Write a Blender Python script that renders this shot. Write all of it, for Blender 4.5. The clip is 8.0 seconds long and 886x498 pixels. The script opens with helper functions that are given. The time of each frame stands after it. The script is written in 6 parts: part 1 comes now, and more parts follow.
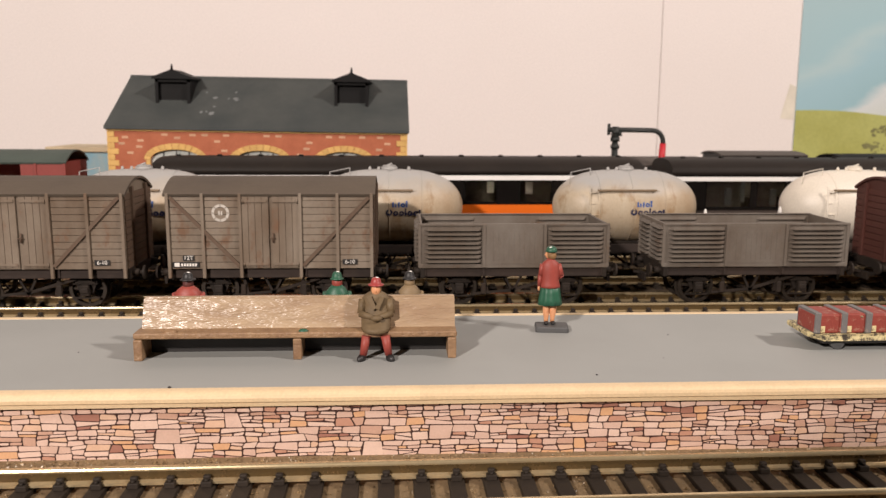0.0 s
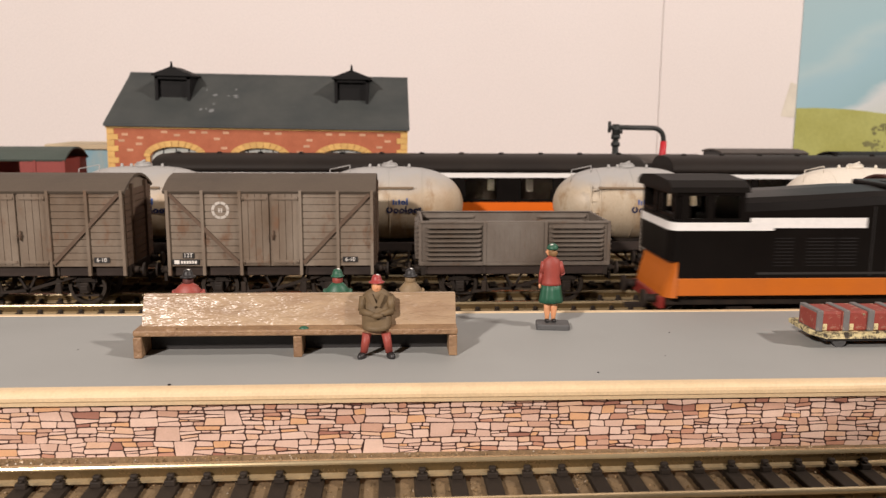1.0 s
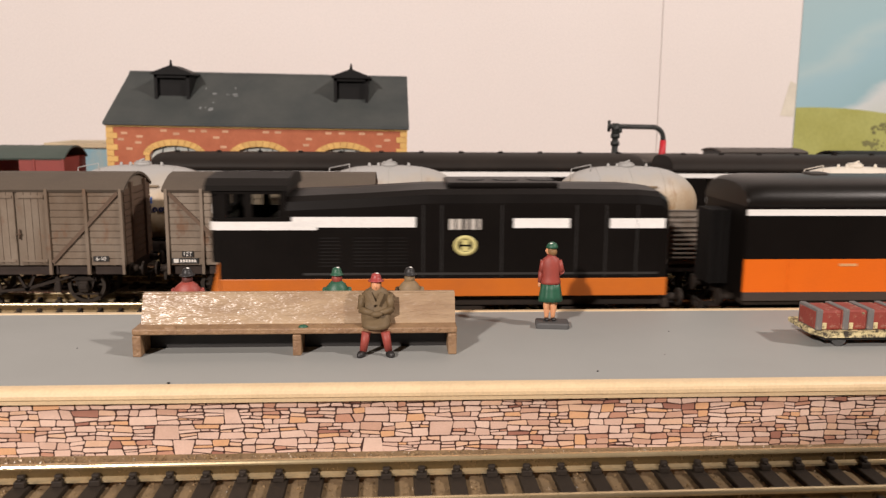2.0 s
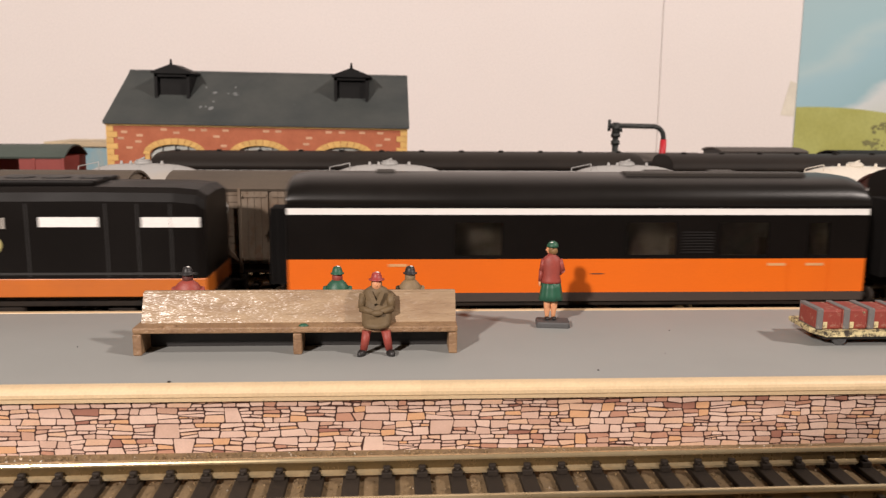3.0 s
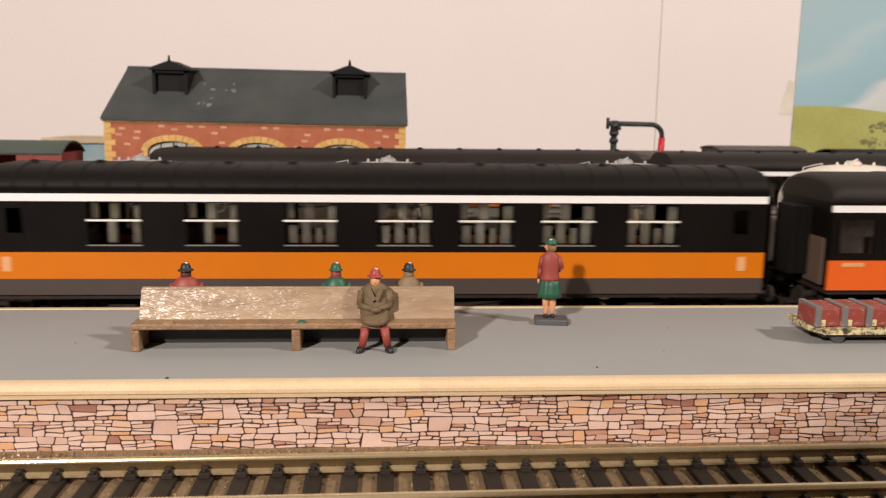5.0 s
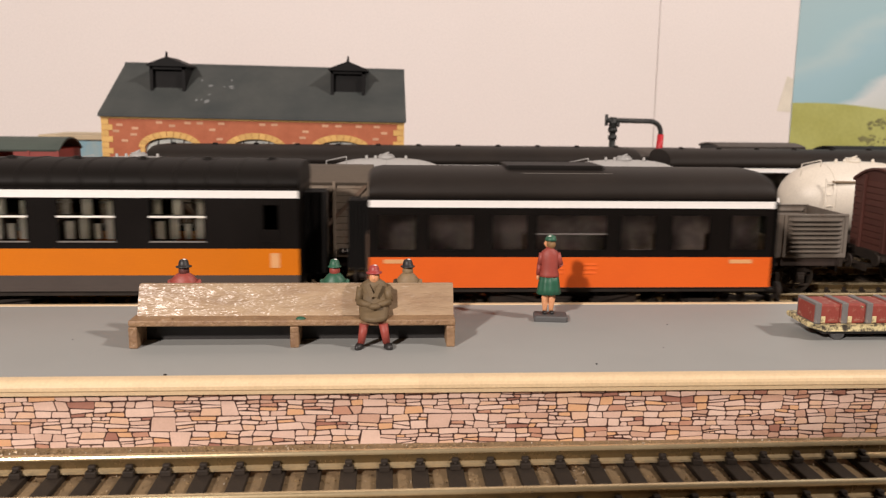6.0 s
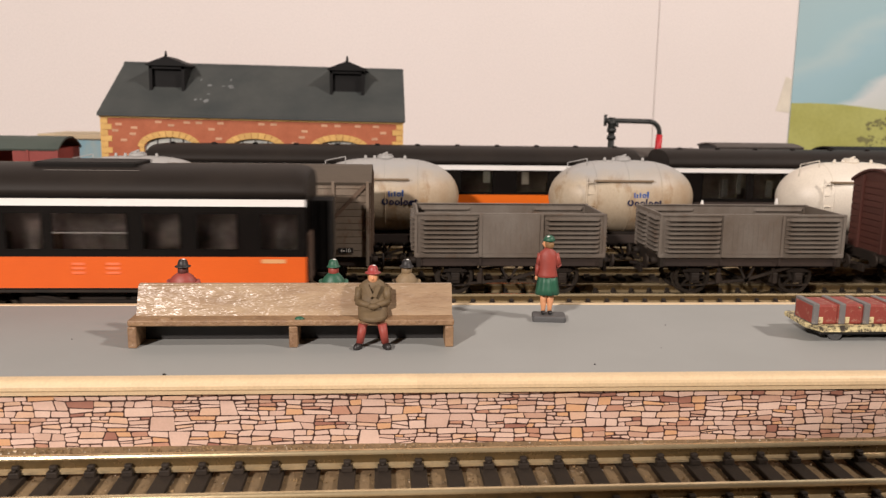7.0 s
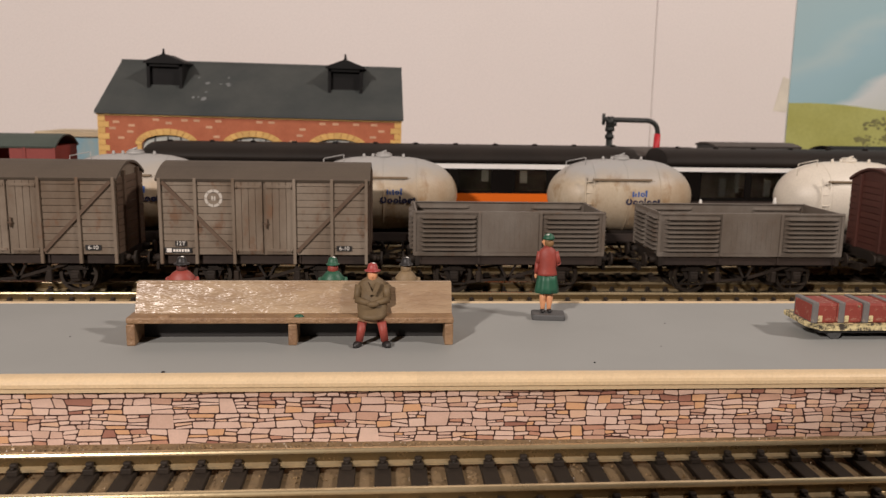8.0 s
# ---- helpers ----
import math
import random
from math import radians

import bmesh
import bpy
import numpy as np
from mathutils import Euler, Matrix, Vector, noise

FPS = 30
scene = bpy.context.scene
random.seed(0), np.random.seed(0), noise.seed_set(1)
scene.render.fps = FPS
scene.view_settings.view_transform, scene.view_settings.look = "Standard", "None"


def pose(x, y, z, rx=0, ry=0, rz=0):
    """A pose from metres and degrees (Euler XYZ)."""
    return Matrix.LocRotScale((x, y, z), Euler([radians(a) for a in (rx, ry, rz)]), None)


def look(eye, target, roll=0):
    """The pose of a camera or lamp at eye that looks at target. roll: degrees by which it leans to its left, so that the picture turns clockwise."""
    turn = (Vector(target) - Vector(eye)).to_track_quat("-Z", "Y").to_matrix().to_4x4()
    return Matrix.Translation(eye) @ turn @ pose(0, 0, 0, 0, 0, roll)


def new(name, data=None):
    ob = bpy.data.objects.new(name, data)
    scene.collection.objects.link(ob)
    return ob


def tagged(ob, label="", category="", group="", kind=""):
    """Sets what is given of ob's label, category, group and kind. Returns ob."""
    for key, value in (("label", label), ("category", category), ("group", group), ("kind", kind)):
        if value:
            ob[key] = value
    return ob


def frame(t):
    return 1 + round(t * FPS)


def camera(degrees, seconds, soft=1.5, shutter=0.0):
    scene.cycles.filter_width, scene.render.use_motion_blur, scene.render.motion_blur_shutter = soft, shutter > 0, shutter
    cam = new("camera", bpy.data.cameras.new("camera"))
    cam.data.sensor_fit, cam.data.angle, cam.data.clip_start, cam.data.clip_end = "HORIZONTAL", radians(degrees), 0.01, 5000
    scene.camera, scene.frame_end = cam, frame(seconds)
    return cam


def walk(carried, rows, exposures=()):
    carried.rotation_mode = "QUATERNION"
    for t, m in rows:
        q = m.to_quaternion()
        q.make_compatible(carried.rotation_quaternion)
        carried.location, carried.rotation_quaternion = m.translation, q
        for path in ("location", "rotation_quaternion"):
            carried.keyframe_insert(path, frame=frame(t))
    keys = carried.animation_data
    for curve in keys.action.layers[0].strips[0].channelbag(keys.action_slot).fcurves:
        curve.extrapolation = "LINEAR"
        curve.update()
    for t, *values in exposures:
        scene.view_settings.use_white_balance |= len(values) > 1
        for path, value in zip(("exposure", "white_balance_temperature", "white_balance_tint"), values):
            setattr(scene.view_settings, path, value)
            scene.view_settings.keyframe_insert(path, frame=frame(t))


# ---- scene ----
cam = camera(57.13, 8.0, soft=1.3, shutter=0.3)
cam.data.dof.use_dof = True          # a near subject: what lies far behind it is a little soft
cam.data.dof.focus_distance = 0.21
cam.data.dof.aperture_fstop = 36.0
PATH = [
    (0, (-0.01138, -0.17156, 0.07569), (0.0948, 1.7975, -0.2581), 0.31),
    (0.5, (-0.01148, -0.17138, 0.07573), (0.0952, 1.7974, -0.2599), 0.36),
    (1, (-0.01164, -0.17091, 0.07537), (0.0953, 1.7974, -0.2631), 0.35),
    (1.5, (-0.01159, -0.17084, 0.07526), (0.0962, 1.7971, -0.2644), 0.37),
    (3, (-0.01182, -0.17071, 0.07502), (0.0969, 1.7969, -0.2665), 0.44),
    (3.5, (-0.01172, -0.17100, 0.07522), (0.0977, 1.7964, -0.2671), 0.45),
    (4, (-0.01174, -0.17104, 0.07525), (0.0978, 1.7964, -0.2673), 0.45),
    (4.5, (-0.01193, -0.17089, 0.07498), (0.0992, 1.7963, -0.2684), 0.56),
    (6, (-0.01242, -0.16987, 0.07429), (0.1078, 1.7952, -0.2780), 0.66),
    (6.5, (-0.01229, -0.17014, 0.07470), (0.1079, 1.7946, -0.2794), 0.69),
    (7, (-0.01239, -0.17024, 0.07457), (0.1104, 1.7944, -0.2791), 0.76),
    (7.5, (-0.01291, -0.16986, 0.07431), (0.1146, 1.7946, -0.2786), 0.85),
    (8, (-0.01318, -0.16988, 0.07412), (0.1183, 1.7940, -0.2809), 0.92),
]
walk(cam, [(t, look(eye, target, roll)) for t, eye, target, roll in PATH], exposures=[(0.0, 0.0), (4.0, -0.05), (7.5, -0.06), (8.0, -0.40)])

# ---- light: two warm room lamps behind the camera, in a closed room ----
world = bpy.data.worlds.new("room_world")
scene.world = world
world.use_nodes = True
world.node_tree.nodes["Background"].inputs[0].default_value = (1.0, 0.8, 0.6, 1)
world.node_tree.nodes["Background"].inputs[1].default_value = 0.02


def lamp(name, eye, target, watts, size, colour):
    data = bpy.data.lights.new(name, "AREA")
    data.shape, data.size, data.energy, data.color = "DISK", size, watts, colour
    ob = new(name, data)
    ob.matrix_world = look(eye, target)
    return ob


lamp("room_lamp_left", (-0.50, -0.80, 0.52), (0.0, 0.18, 0.04), 14.4, 0.06, (1.0, 0.88, 0.81))
lamp("room_lamp_right", (0.78, -0.34, 0.76), (0.05, 0.25, 0.05), 9.1, 0.07, (1.0, 0.88, 0.81))

# ---- small tools (all shape numbers below are millimetres) ----
MM = 0.001
RAIL = 4.0      # rail top above the sleepers
PLAT = 15.5     # platform top
Y_FRONT, Y_TRAIN, Y_WAGON, Y_TANK, Y_COACH = -20.5, 85.0, 136.0, 187.0, 238.0


def box(bm, x0, x1, y0, y1, z0, z1, mi=0, cut=0.0):
    """An upright block; cut: bevel of its edges."""
    if cut <= 0:
        v = [bm.verts.new((x * MM, y * MM, z * MM)) for x in (x0, x1) for y in (y0, y1) for z in (z0, z1)]
        fs = [bm.faces.new([v[i] for i in q]) for q in ((0, 1, 3, 2), (4, 6, 7, 5), (0, 4, 5, 1), (2, 3, 7, 6), (0, 2, 6, 4), (1, 5, 7, 3))]
    else:
        tmp = bmesh.new()
        box(tmp, x0, x1, y0, y1, z0, z1)
        bmesh.ops.bevel(tmp, geom=tmp.edges[:], offset=cut * MM, segments=2, affect="EDGES", profile=0.5)
        fs = merge(bm, tmp)
    for f in fs:
        f.material_index = mi
    return fs


def merge(bm, tmp, m=None):
    tmp.verts.index_update()
    vs = [bm.verts.new(m @ v.co if m else v.co) for v in tmp.verts]
    fs = []
    for f in tmp.faces:
        g = bm.faces.new([vs[v.index] for v in f.verts])
        g.material_index, g.smooth = f.material_index, f.smooth
        fs.append(g)
    tmp.free()
    return fs


def loft(bm, rings, mi=0, smooth=True, closed=True):
    """Skin a list of rings (each a list of points in mm) and close both ends."""
    rows = [[bm.verts.new((p[0] * MM, p[1] * MM, p[2] * MM)) for p in r] for r in rings]
    n = len(rows[0])
    for a, b in zip(rows, rows[1:]):
        for i in range(n):
            f = bm.faces.new((a[i], a[(i + 1) % n], b[(i + 1) % n], b[i]))
            f.smooth, f.material_index = smooth, mi
    if closed:
        for r in (list(reversed(rows[0])), rows[-1]):
            f = bm.faces.new(r)
            f.material_index = mi


def rod(bm, a, b, r, r2=None, n=10, mi=0):
    """A round bar from a to b."""
    a, b = Vector(a), Vector(b)
    z = (b - a).normalized()
    u = z.orthogonal().normalized()
    w = z.cross(u)
    loft(bm, [[tuple(c + (u * math.cos(k) + w * math.sin(k)) * rr) for k in [math.tau * i / n for i in range(n)]]
              for c, rr in ((a, r), (b, r if r2 is None else r2))], mi)


def bar(bm, a, b, wide, deep, mi=0):
    """A flat bar from a to b lying in the plane y = const."""
    a, b = Vector(a), Vector(b)
    t = (b - a).normalized()
    n = Vector((-t.z, 0, t.x)) * wide / 2
    d = Vector((0, deep, 0))
    loft(bm, [[tuple(p) for p in (a - n, a + n, a + n + d, a - n + d)], [tuple(p) for p in (b - n, b + n, b + n + d, b - n + d)]], mi, False)


def oval(cx, cy, cz, rx, ry, n=14, turn=0.0):
    return [(cx + rx * math.cos(k) * math.cos(turn) - ry * math.sin(k) * math.sin(turn),
             cy + rx * math.cos(k) * math.sin(turn) + ry * math.sin(k) * math.cos(turn), cz) for k in [math.tau * i / n for i in range(n)]]


def prism(bm, profile, x0, x1, mi=0, smooth=False):
    """A profile of (y, z) points carried along x."""
    loft(bm, [[(x0, y, z) for y, z in profile], [(x1, y, z) for y, z in profile]], mi, smooth)


def ball(bm, c, rx, ry, rz, mi=0, n=12, k=7):
    loft(bm, [oval(c[0], c[1], c[2] + rz * math.sin(a), rx * math.cos(a), ry * math.cos(a), n)
              for a in [math.pi * (i / k - 0.5) * 0.97 for i in range(k + 1)]], mi)


def mesh_of(name, bm, material):
    bmesh.ops.recalc_face_normals(bm, faces=bm.faces[:])
    me = bpy.data.meshes.new(name)
    bm.to_mesh(me)
    bm.free()
    for m in material if isinstance(material, (list, tuple)) else [material]:
        me.materials.append(m)
    return me


def part(name, bm, material, parent, label="", at=(0, 0, 0)):
    ob = new(name, bm if isinstance(bm, bpy.types.Mesh) else mesh_of(name, bm, material))
    ob.parent = parent
    ob.location = [c * MM for c in at]
    return tagged(ob, label)


def thing(name, label, category, at=(0, 0, 0), group="", kind=""):
    ob = new(name)
    ob.empty_display_size = 0.01
    ob.location = [c * MM for c in at]
    return tagged(ob, label, category, group, kind)


def solo(name, bm, material, label, category, at=(0, 0, 0), group="", kind=""):
    ob = new(name, mesh_of(name, bm, material))
    ob.location = [c * MM for c in at]
    return tagged(ob, label, category, group, kind)


def writing(text, size, material, parent, at, name="lettering", label=""):
    """Letters on an upright face that looks towards -y."""
    cu = bpy.data.curves.new(name, "FONT")
    cu.body, cu.size, cu.extrude, cu.align_x, cu.align_y = text, size * MM, 0.03 * MM, "CENTER", "CENTER"
    tmp = bpy.data.objects.new(name, cu)
    scene.collection.objects.link(tmp)
    me = bpy.data.meshes.new_from_object(tmp.evaluated_get(bpy.context.evaluated_depsgraph_get()))
    bpy.data.objects.remove(tmp)
    me.materials.clear()
    me.materials.append(material)
    ob = new(name, me)
    ob.parent, ob.location, ob.rotation_euler = parent, [c * MM for c in at], (math.pi / 2, 0, 0)
    return tagged(ob, label)


# ---- materials ----
def paint(name, colour, rough=0.6, metal=0.0, other=None, coarse=60, amount=0.5, grain=1500, bump=0.15, vary=0.0, island=0.0, spec=0.5, grime=None, dirt=0.45, relief=0.0003, stretch=None, still=False):
    """A worn surface: two tones over coarse stains, fine grain, and fine relief. vary: brightness from piece to piece; still: one pattern runs on over all the pieces of a thing at rest."""
    m = bpy.data.materials.new(name)
    m.use_nodes = True
    nt = m.node_tree
    b = nt.nodes["Principled BSDF"]
    b.inputs["Metallic"].default_value = metal
    b.inputs["Specular IOR Level"].default_value = spec
    place = nt.nodes.new("ShaderNodeNewGeometry").outputs["Position"] if still else nt.nodes.new("ShaderNodeTexCoord").outputs["Object"]

    if stretch:
        mp = nt.nodes.new("ShaderNodeMapping")
        mp.inputs["Rotation"].default_value = (0, radians(stretch[0]), 0)
        mp.inputs["Scale"].default_value = stretch[1:]
        nt.links.new(place, mp.inputs[0])

    def noise_at(scale, detail=4.0, rough_=0.6):
        n = nt.nodes.new("ShaderNodeTexNoise")
        n.inputs["Scale"].default_value, n.inputs["Detail"].default_value, n.inputs["Roughness"].default_value = scale, detail, rough_
        nt.links.new(mp.outputs[0] if stretch else place, n.inputs["Vector"])
        return n.outputs["Fac"]

    def ramp(fac, a, c):
        r = nt.nodes.new("ShaderNodeMapRange")
        r.inputs[1].default_value, r.inputs[2].default_value = a, c
        nt.links.new(fac, r.inputs[0])
        return r.outputs[0]

    def mix(fac, a, c, kind="MIX"):
        x = nt.nodes.new("ShaderNodeMix")
        x.data_type, x.blend_type = "RGBA", kind
        for sock, val in ((x.inputs[0], fac), (x.inputs[6], a), (x.inputs[7], c)):
            if isinstance(val, bpy.types.NodeSocket):
                nt.links.new(val, sock)
            else:
                sock.default_value = val if isinstance(val, (int, float)) else (*val, 1)
        return x.outputs[2]

    other = other or tuple(c * 0.72 for c in colour)
    stains, fine = noise_at(coarse, 5.0), noise_at(grain, 3.0)
    am = nt.nodes.new("ShaderNodeMath")
    am.operation, am.inputs[1].default_value = "MULTIPLY", amount
    nt.links.new(ramp(stains, 0.38, 0.68), am.inputs[0])
    col = mix(am.outputs[0], colour, other)
    col = mix(0.25, col, mix(ramp(fine, 0.3, 0.7), (0.72, 0.72, 0.72), (1.25, 1.25, 1.25)), "MULTIPLY")
    if grime:
        col = mix(ramp(noise_at(coarse * 3.1, 6.0, 0.7), 1.0 - dirt, 1.12 - dirt), col, grime)
    if vary or island:
        src = nt.nodes.new("ShaderNodeObjectInfo").outputs["Random"] if vary else nt.nodes.new("ShaderNodeNewGeometry").outputs["Random Per Island"]
        k = vary or island
        r = nt.nodes.new("ShaderNodeMapRange")
        r.inputs[3].default_value, r.inputs[4].default_value = 1 - k, 1 + k * 0.6
        nt.links.new(src, r.inputs[0])
        g = nt.nodes.new("ShaderNodeCombineColor")
        for i in range(3):
            nt.links.new(r.outputs[0], g.inputs[i])
        col = mix(1.0, col, g.outputs[0], "MULTIPLY")
    nt.links.new(col, b.inputs["Base Color"])
    rr = nt.nodes.new("ShaderNodeMapRange")
    rr.inputs[3].default_value, rr.inputs[4].default_value = max(0.03, rough - 0.12), min(1, rough + 0.12)
    nt.links.new(stains, rr.inputs[0])
    nt.links.new(rr.outputs[0], b.inputs["Roughness"])
    bp = nt.nodes.new("ShaderNodeBump")
    bp.inputs["Strength"].default_value, bp.inputs["Distance"].default_value = bump, relief
    nt.links.new(fine, bp.inputs["Height"])
    nt.links.new(bp.outputs[0], b.inputs["Normal"])
    return m


def glass(name, tint=(0.8, 0.82, 0.8), rough=0.04):
    m = bpy.data.materials.new(name)
    m.use_nodes = True
    b = m.node_tree.nodes["Principled BSDF"]
    b.inputs["Base Color"].default_value = (*tint, 1)
    b.inputs["Transmission Weight"].default_value = 1.0
    b.inputs["Roughness"].default_value = rough
    b.inputs["IOR"].default_value = 1.08
    return m


WALL = paint("white_wall_paint", (0.865, 0.80, 0.77), 0.75, other=(0.835, 0.765, 0.73), coarse=6, grain=900, bump=0.015)
ROOMWALL = paint("dim_room_wall", (0.16, 0.14, 0.12), 0.8, coarse=4)
CARPET = paint("carpet", (0.22, 0.18, 0.15), 0.95, coarse=9, grain=500)
BOARD = paint("baseboard_ballast", (0.24, 0.162, 0.082), 0.9, other=(0.10, 0.068, 0.038), coarse=200, grain=2500, bump=0.8)
PLATTOP = paint("grey_platform_card", (0.33, 0.338, 0.325), 0.6, other=(0.30, 0.306, 0.292), coarse=25, grain=4000, bump=0.05)
COPING = paint("cream_coping", (0.72, 0.55, 0.34), 0.5, other=(0.66, 0.48, 0.28), coarse=120, vary=0.06, bump=0.08)
SLEEPER = paint("dark_plastic_sleeper", (0.027, 0.020, 0.015), 0.68, other=(0.05, 0.036, 0.025), coarse=400, vary=0.15, bump=0.3, spec=0.25)
STEEL = paint("nickel_silver_rail", (0.80, 0.65, 0.40), 0.23, metal=0.72, other=(0.45, 0.33, 0.18), coarse=90, bump=0.06, still=True)
RAILSIDE = paint("tarnished_and_shaded_rail_side", (0.18, 0.122, 0.054), 0.26, metal=0.6, other=(0.20, 0.13, 0.06), coarse=150, amount=0.9, still=True)
GRIT = paint("ballast_grit", (0.32, 0.215, 0.105), 0.4, other=(0.12, 0.08, 0.042), coarse=600, island=0.5, bump=0.3)

# ---- room ----
bm = bmesh.new()
box(bm, -1700, 202.0, 500, 540, -1000, 1400)
tagged(solo("wall_north", bm, WALL, "", "wall", kind="structure"), "off-white painted board wall behind the layout")
bm = bmesh.new()
box(bm, 202.6, 1700, 500, 540, -1000, 1400)
tagged(solo("wall_north_board", bm, WALL, "", "wall", kind="structure"), "off-white painted board beside a straight seam")
bm = bmesh.new()
box(bm, -1700, 1700, 542, 560, -1000, 1400)
solo("wall_backing", bm, CARPET, "dark wall backing behind the boards", "wall", kind="structure")
for nm, q in (("wall_west", (-1760, -1700, -2400, 540)), ("wall_east", (1700, 1760, -2400, 540)), ("wall_south", (-1700, 1700, -2460, -2400))):
    bm = bmesh.new()
    box(bm, *q, -1000, 1400)
    solo(nm, bm, ROOMWALL, "plain beige room wall", "wall", kind="structure")
bm = bmesh.new()
box(bm, -1760, 1760, -2460, 560, 1400, 1440)
solo("ceiling", bm, ROOMWALL, "plain beige ceiling", "ceiling", kind="structure")
bm = bmesh.new()
box(bm, -1760, 1760, -2460, 560, -1040, -1000)
solo("floor", bm, CARPET, "dull brown carpet", "floor", kind="structure")
bm = bmesh.new()
box(bm, -1300, 1400, -120, 498, -22, -1.2)
for x in (-1250, 0, 1350):
    for y in (-95, 470):
        box(bm, x - 20, x + 20, y - 20, y + 20, -1000, -22)
solo("ground", bm, BOARD, "layout baseboard covered in brown scenic ballast", "baseboard", kind="structure")

# Darker ballast sheet whose colour stands for shade between the wagons.
YARDSHADE = paint("shade_dark_yard_ballast", (0.115, 0.078, 0.042), 0.9, other=(0.05, 0.036, 0.022), coarse=150, grain=2500, bump=0.8)
bm = bmesh.new()
box(bm, -1290, 1390, 66.3, 470, -1.6, -1.05)
solo("ground_yard", bm, YARDSHADE, "yard siding ballast, coloured darker for the shade of the stock", "ground", kind="structure")


# ---- track ----
def sleeper_mesh():
    bm = bmesh.new()
    box(bm, -1.7, 1.7, -15, 15, -1.4, 0, cut=0.25)
    for y in (-9.0, 9.0):
        for s in (-1, 1):
            box(bm, -1.1, 1.1, y + s * 1.55 - 0.8, y + s * 1.55 + 0.8, 0, 1.25, cut=0.2)
            box(bm, -0.75, 0.75, y + s * 1.0 - 0.55, y + s * 1.0 + 0.55, 1.1, 2.3, cut=0.3)
            rod(bm, (0, y + s * 1.75, 1.1), (0, y + s * 1.75, 1.75), 0.4, n=6)
    return mesh_of("sleeper", bm, SLEEPER)


SLEEPER_MESH = sleeper_mesh()
RAIL_PROFILE = [(-1.25, 0.4), (1.25, 0.4), (1.25, 0.9), (0.35, 1.3), (0.3, 2.9), (0.75, 3.2), (0.75, 3.55), (0.6, 3.86), (0.35, 4.0), (-0.35, 4.0), (-0.6, 3.86), (-0.75, 3.55), (-0.75, 3.2), (-0.3, 2.9), (-0.35, 1.3), (-1.25, 0.9)]


def track(y, x0, x1, label, near, far_pitch=7.3, turn=0.0, first=0.0):
    ob = thing("track", label, "railway track", (0, y, 0))
    ob.rotation_euler = (0, 0, radians(turn))
    for s in (-1, 1):
        bm = bmesh.new()
        prism(bm, [(py + s * 9.0, pz) for py, pz in RAIL_PROFILE], x0, x1)
        # The web's darker metal also carries the shade below the head.
        for f in bm.faces:
            c = f.calc_center_median()
            f.material_index = 0 if c.z > 3.0 * MM or c.z < 1.2 * MM else 1
        part("rail", bm, [STEEL, RAILSIDE], ob, "tarnished brass-coloured rail with a bright head and shade-darkened web")
    n0, n1 = math.ceil(x0 / 7.3), math.floor(x1 / 7.3)
    rest = bmesh.new()
    for i in range(n0, n1 + 1):
        x = i * 7.3 + first
        if abs(x) <= near:
            part("sleeper", SLEEPER_MESH, None, ob, at=(x, 0, 0))
        else:
            box(rest, x - 1.7, x + 1.7, -15, 15, -1.4, 0)
            for s in (-9, 9):
                box(rest, x - 1.1, x + 1.1, s - 2, s + 2, 0, 1.1)
    if rest.verts:
        tagged(part("sleepers_beyond", rest, SLEEPER, ob, "dark plastic sleepers"), kind="stuff")
    else:
        rest.free()
    return ob


track(Y_FRONT, -420, 420, "model railway track with dark sleepers and brassy rails before the platform", 125, turn=0.72, first=0.35)
track(Y_TRAIN, -1250, 1380, "platform track on which the orange train runs", 0)
track(Y_WAGON, -420, 420, "siding track under the goods wagons", 200, first=3.0)
track(Y_TANK, -420, 420, "siding track under the cement tank wagons", 0)
track(Y_COACH, -420, 460, "siding track under the stored carriages", 0)
track(289.0, -420, 460, "siding track at the back of the yard", 0)

# ballast shoulder at the foot of the platform
bm = bmesh.new()
prism(bm, [(-9.0, -1.25), (-7.5, -0.55), (-4.0, -0.1), (0.1, 0.15), (0.1, -1.25)], -300, 300)
solo("ballast_shoulder", bm, BOARD, "brown ballast shoulder along the platform foot", "ballast", kind="structure")

# loose ballast round the visible track
rng = random.Random(4)
bm = bmesh.new()
for i in range(13000):
    near = i < 10500
    x = rng.uniform(-135, 135) if near else rng.uniform(-210, 215)
    y = (rng.uniform(-44, -0.8) if i % 4 else rng.uniform(-8, -0.3)) if near else rng.uniform(112, 158)
    r = rng.uniform(0.12, 0.32) * (1.3 if rng.random() < 0.1 else 1)
    z = -1.2 + r * 0.4 + (min(1.25, max(0.0, (y + 9.0) * 0.3)) if near else 0)
    p = [Vector((x, y, z)) + Vector((rng.uniform(-1, 1), rng.uniform(-1, 1), rng.uniform(-0.8, 1))).normalized() * r * 1.3 for _ in range(4)]
    v = [bm.verts.new(q * MM) for q in p]
    for a, b, c in ((0, 1, 2), (0, 3, 1), (0, 2, 3), (1, 3, 2)):
        bm.faces.new((v[a], v[b], v[c]))
solo("ballast", bm, GRIT, "fine brown stone ballast between the sleepers", "ballast", kind="stuff")

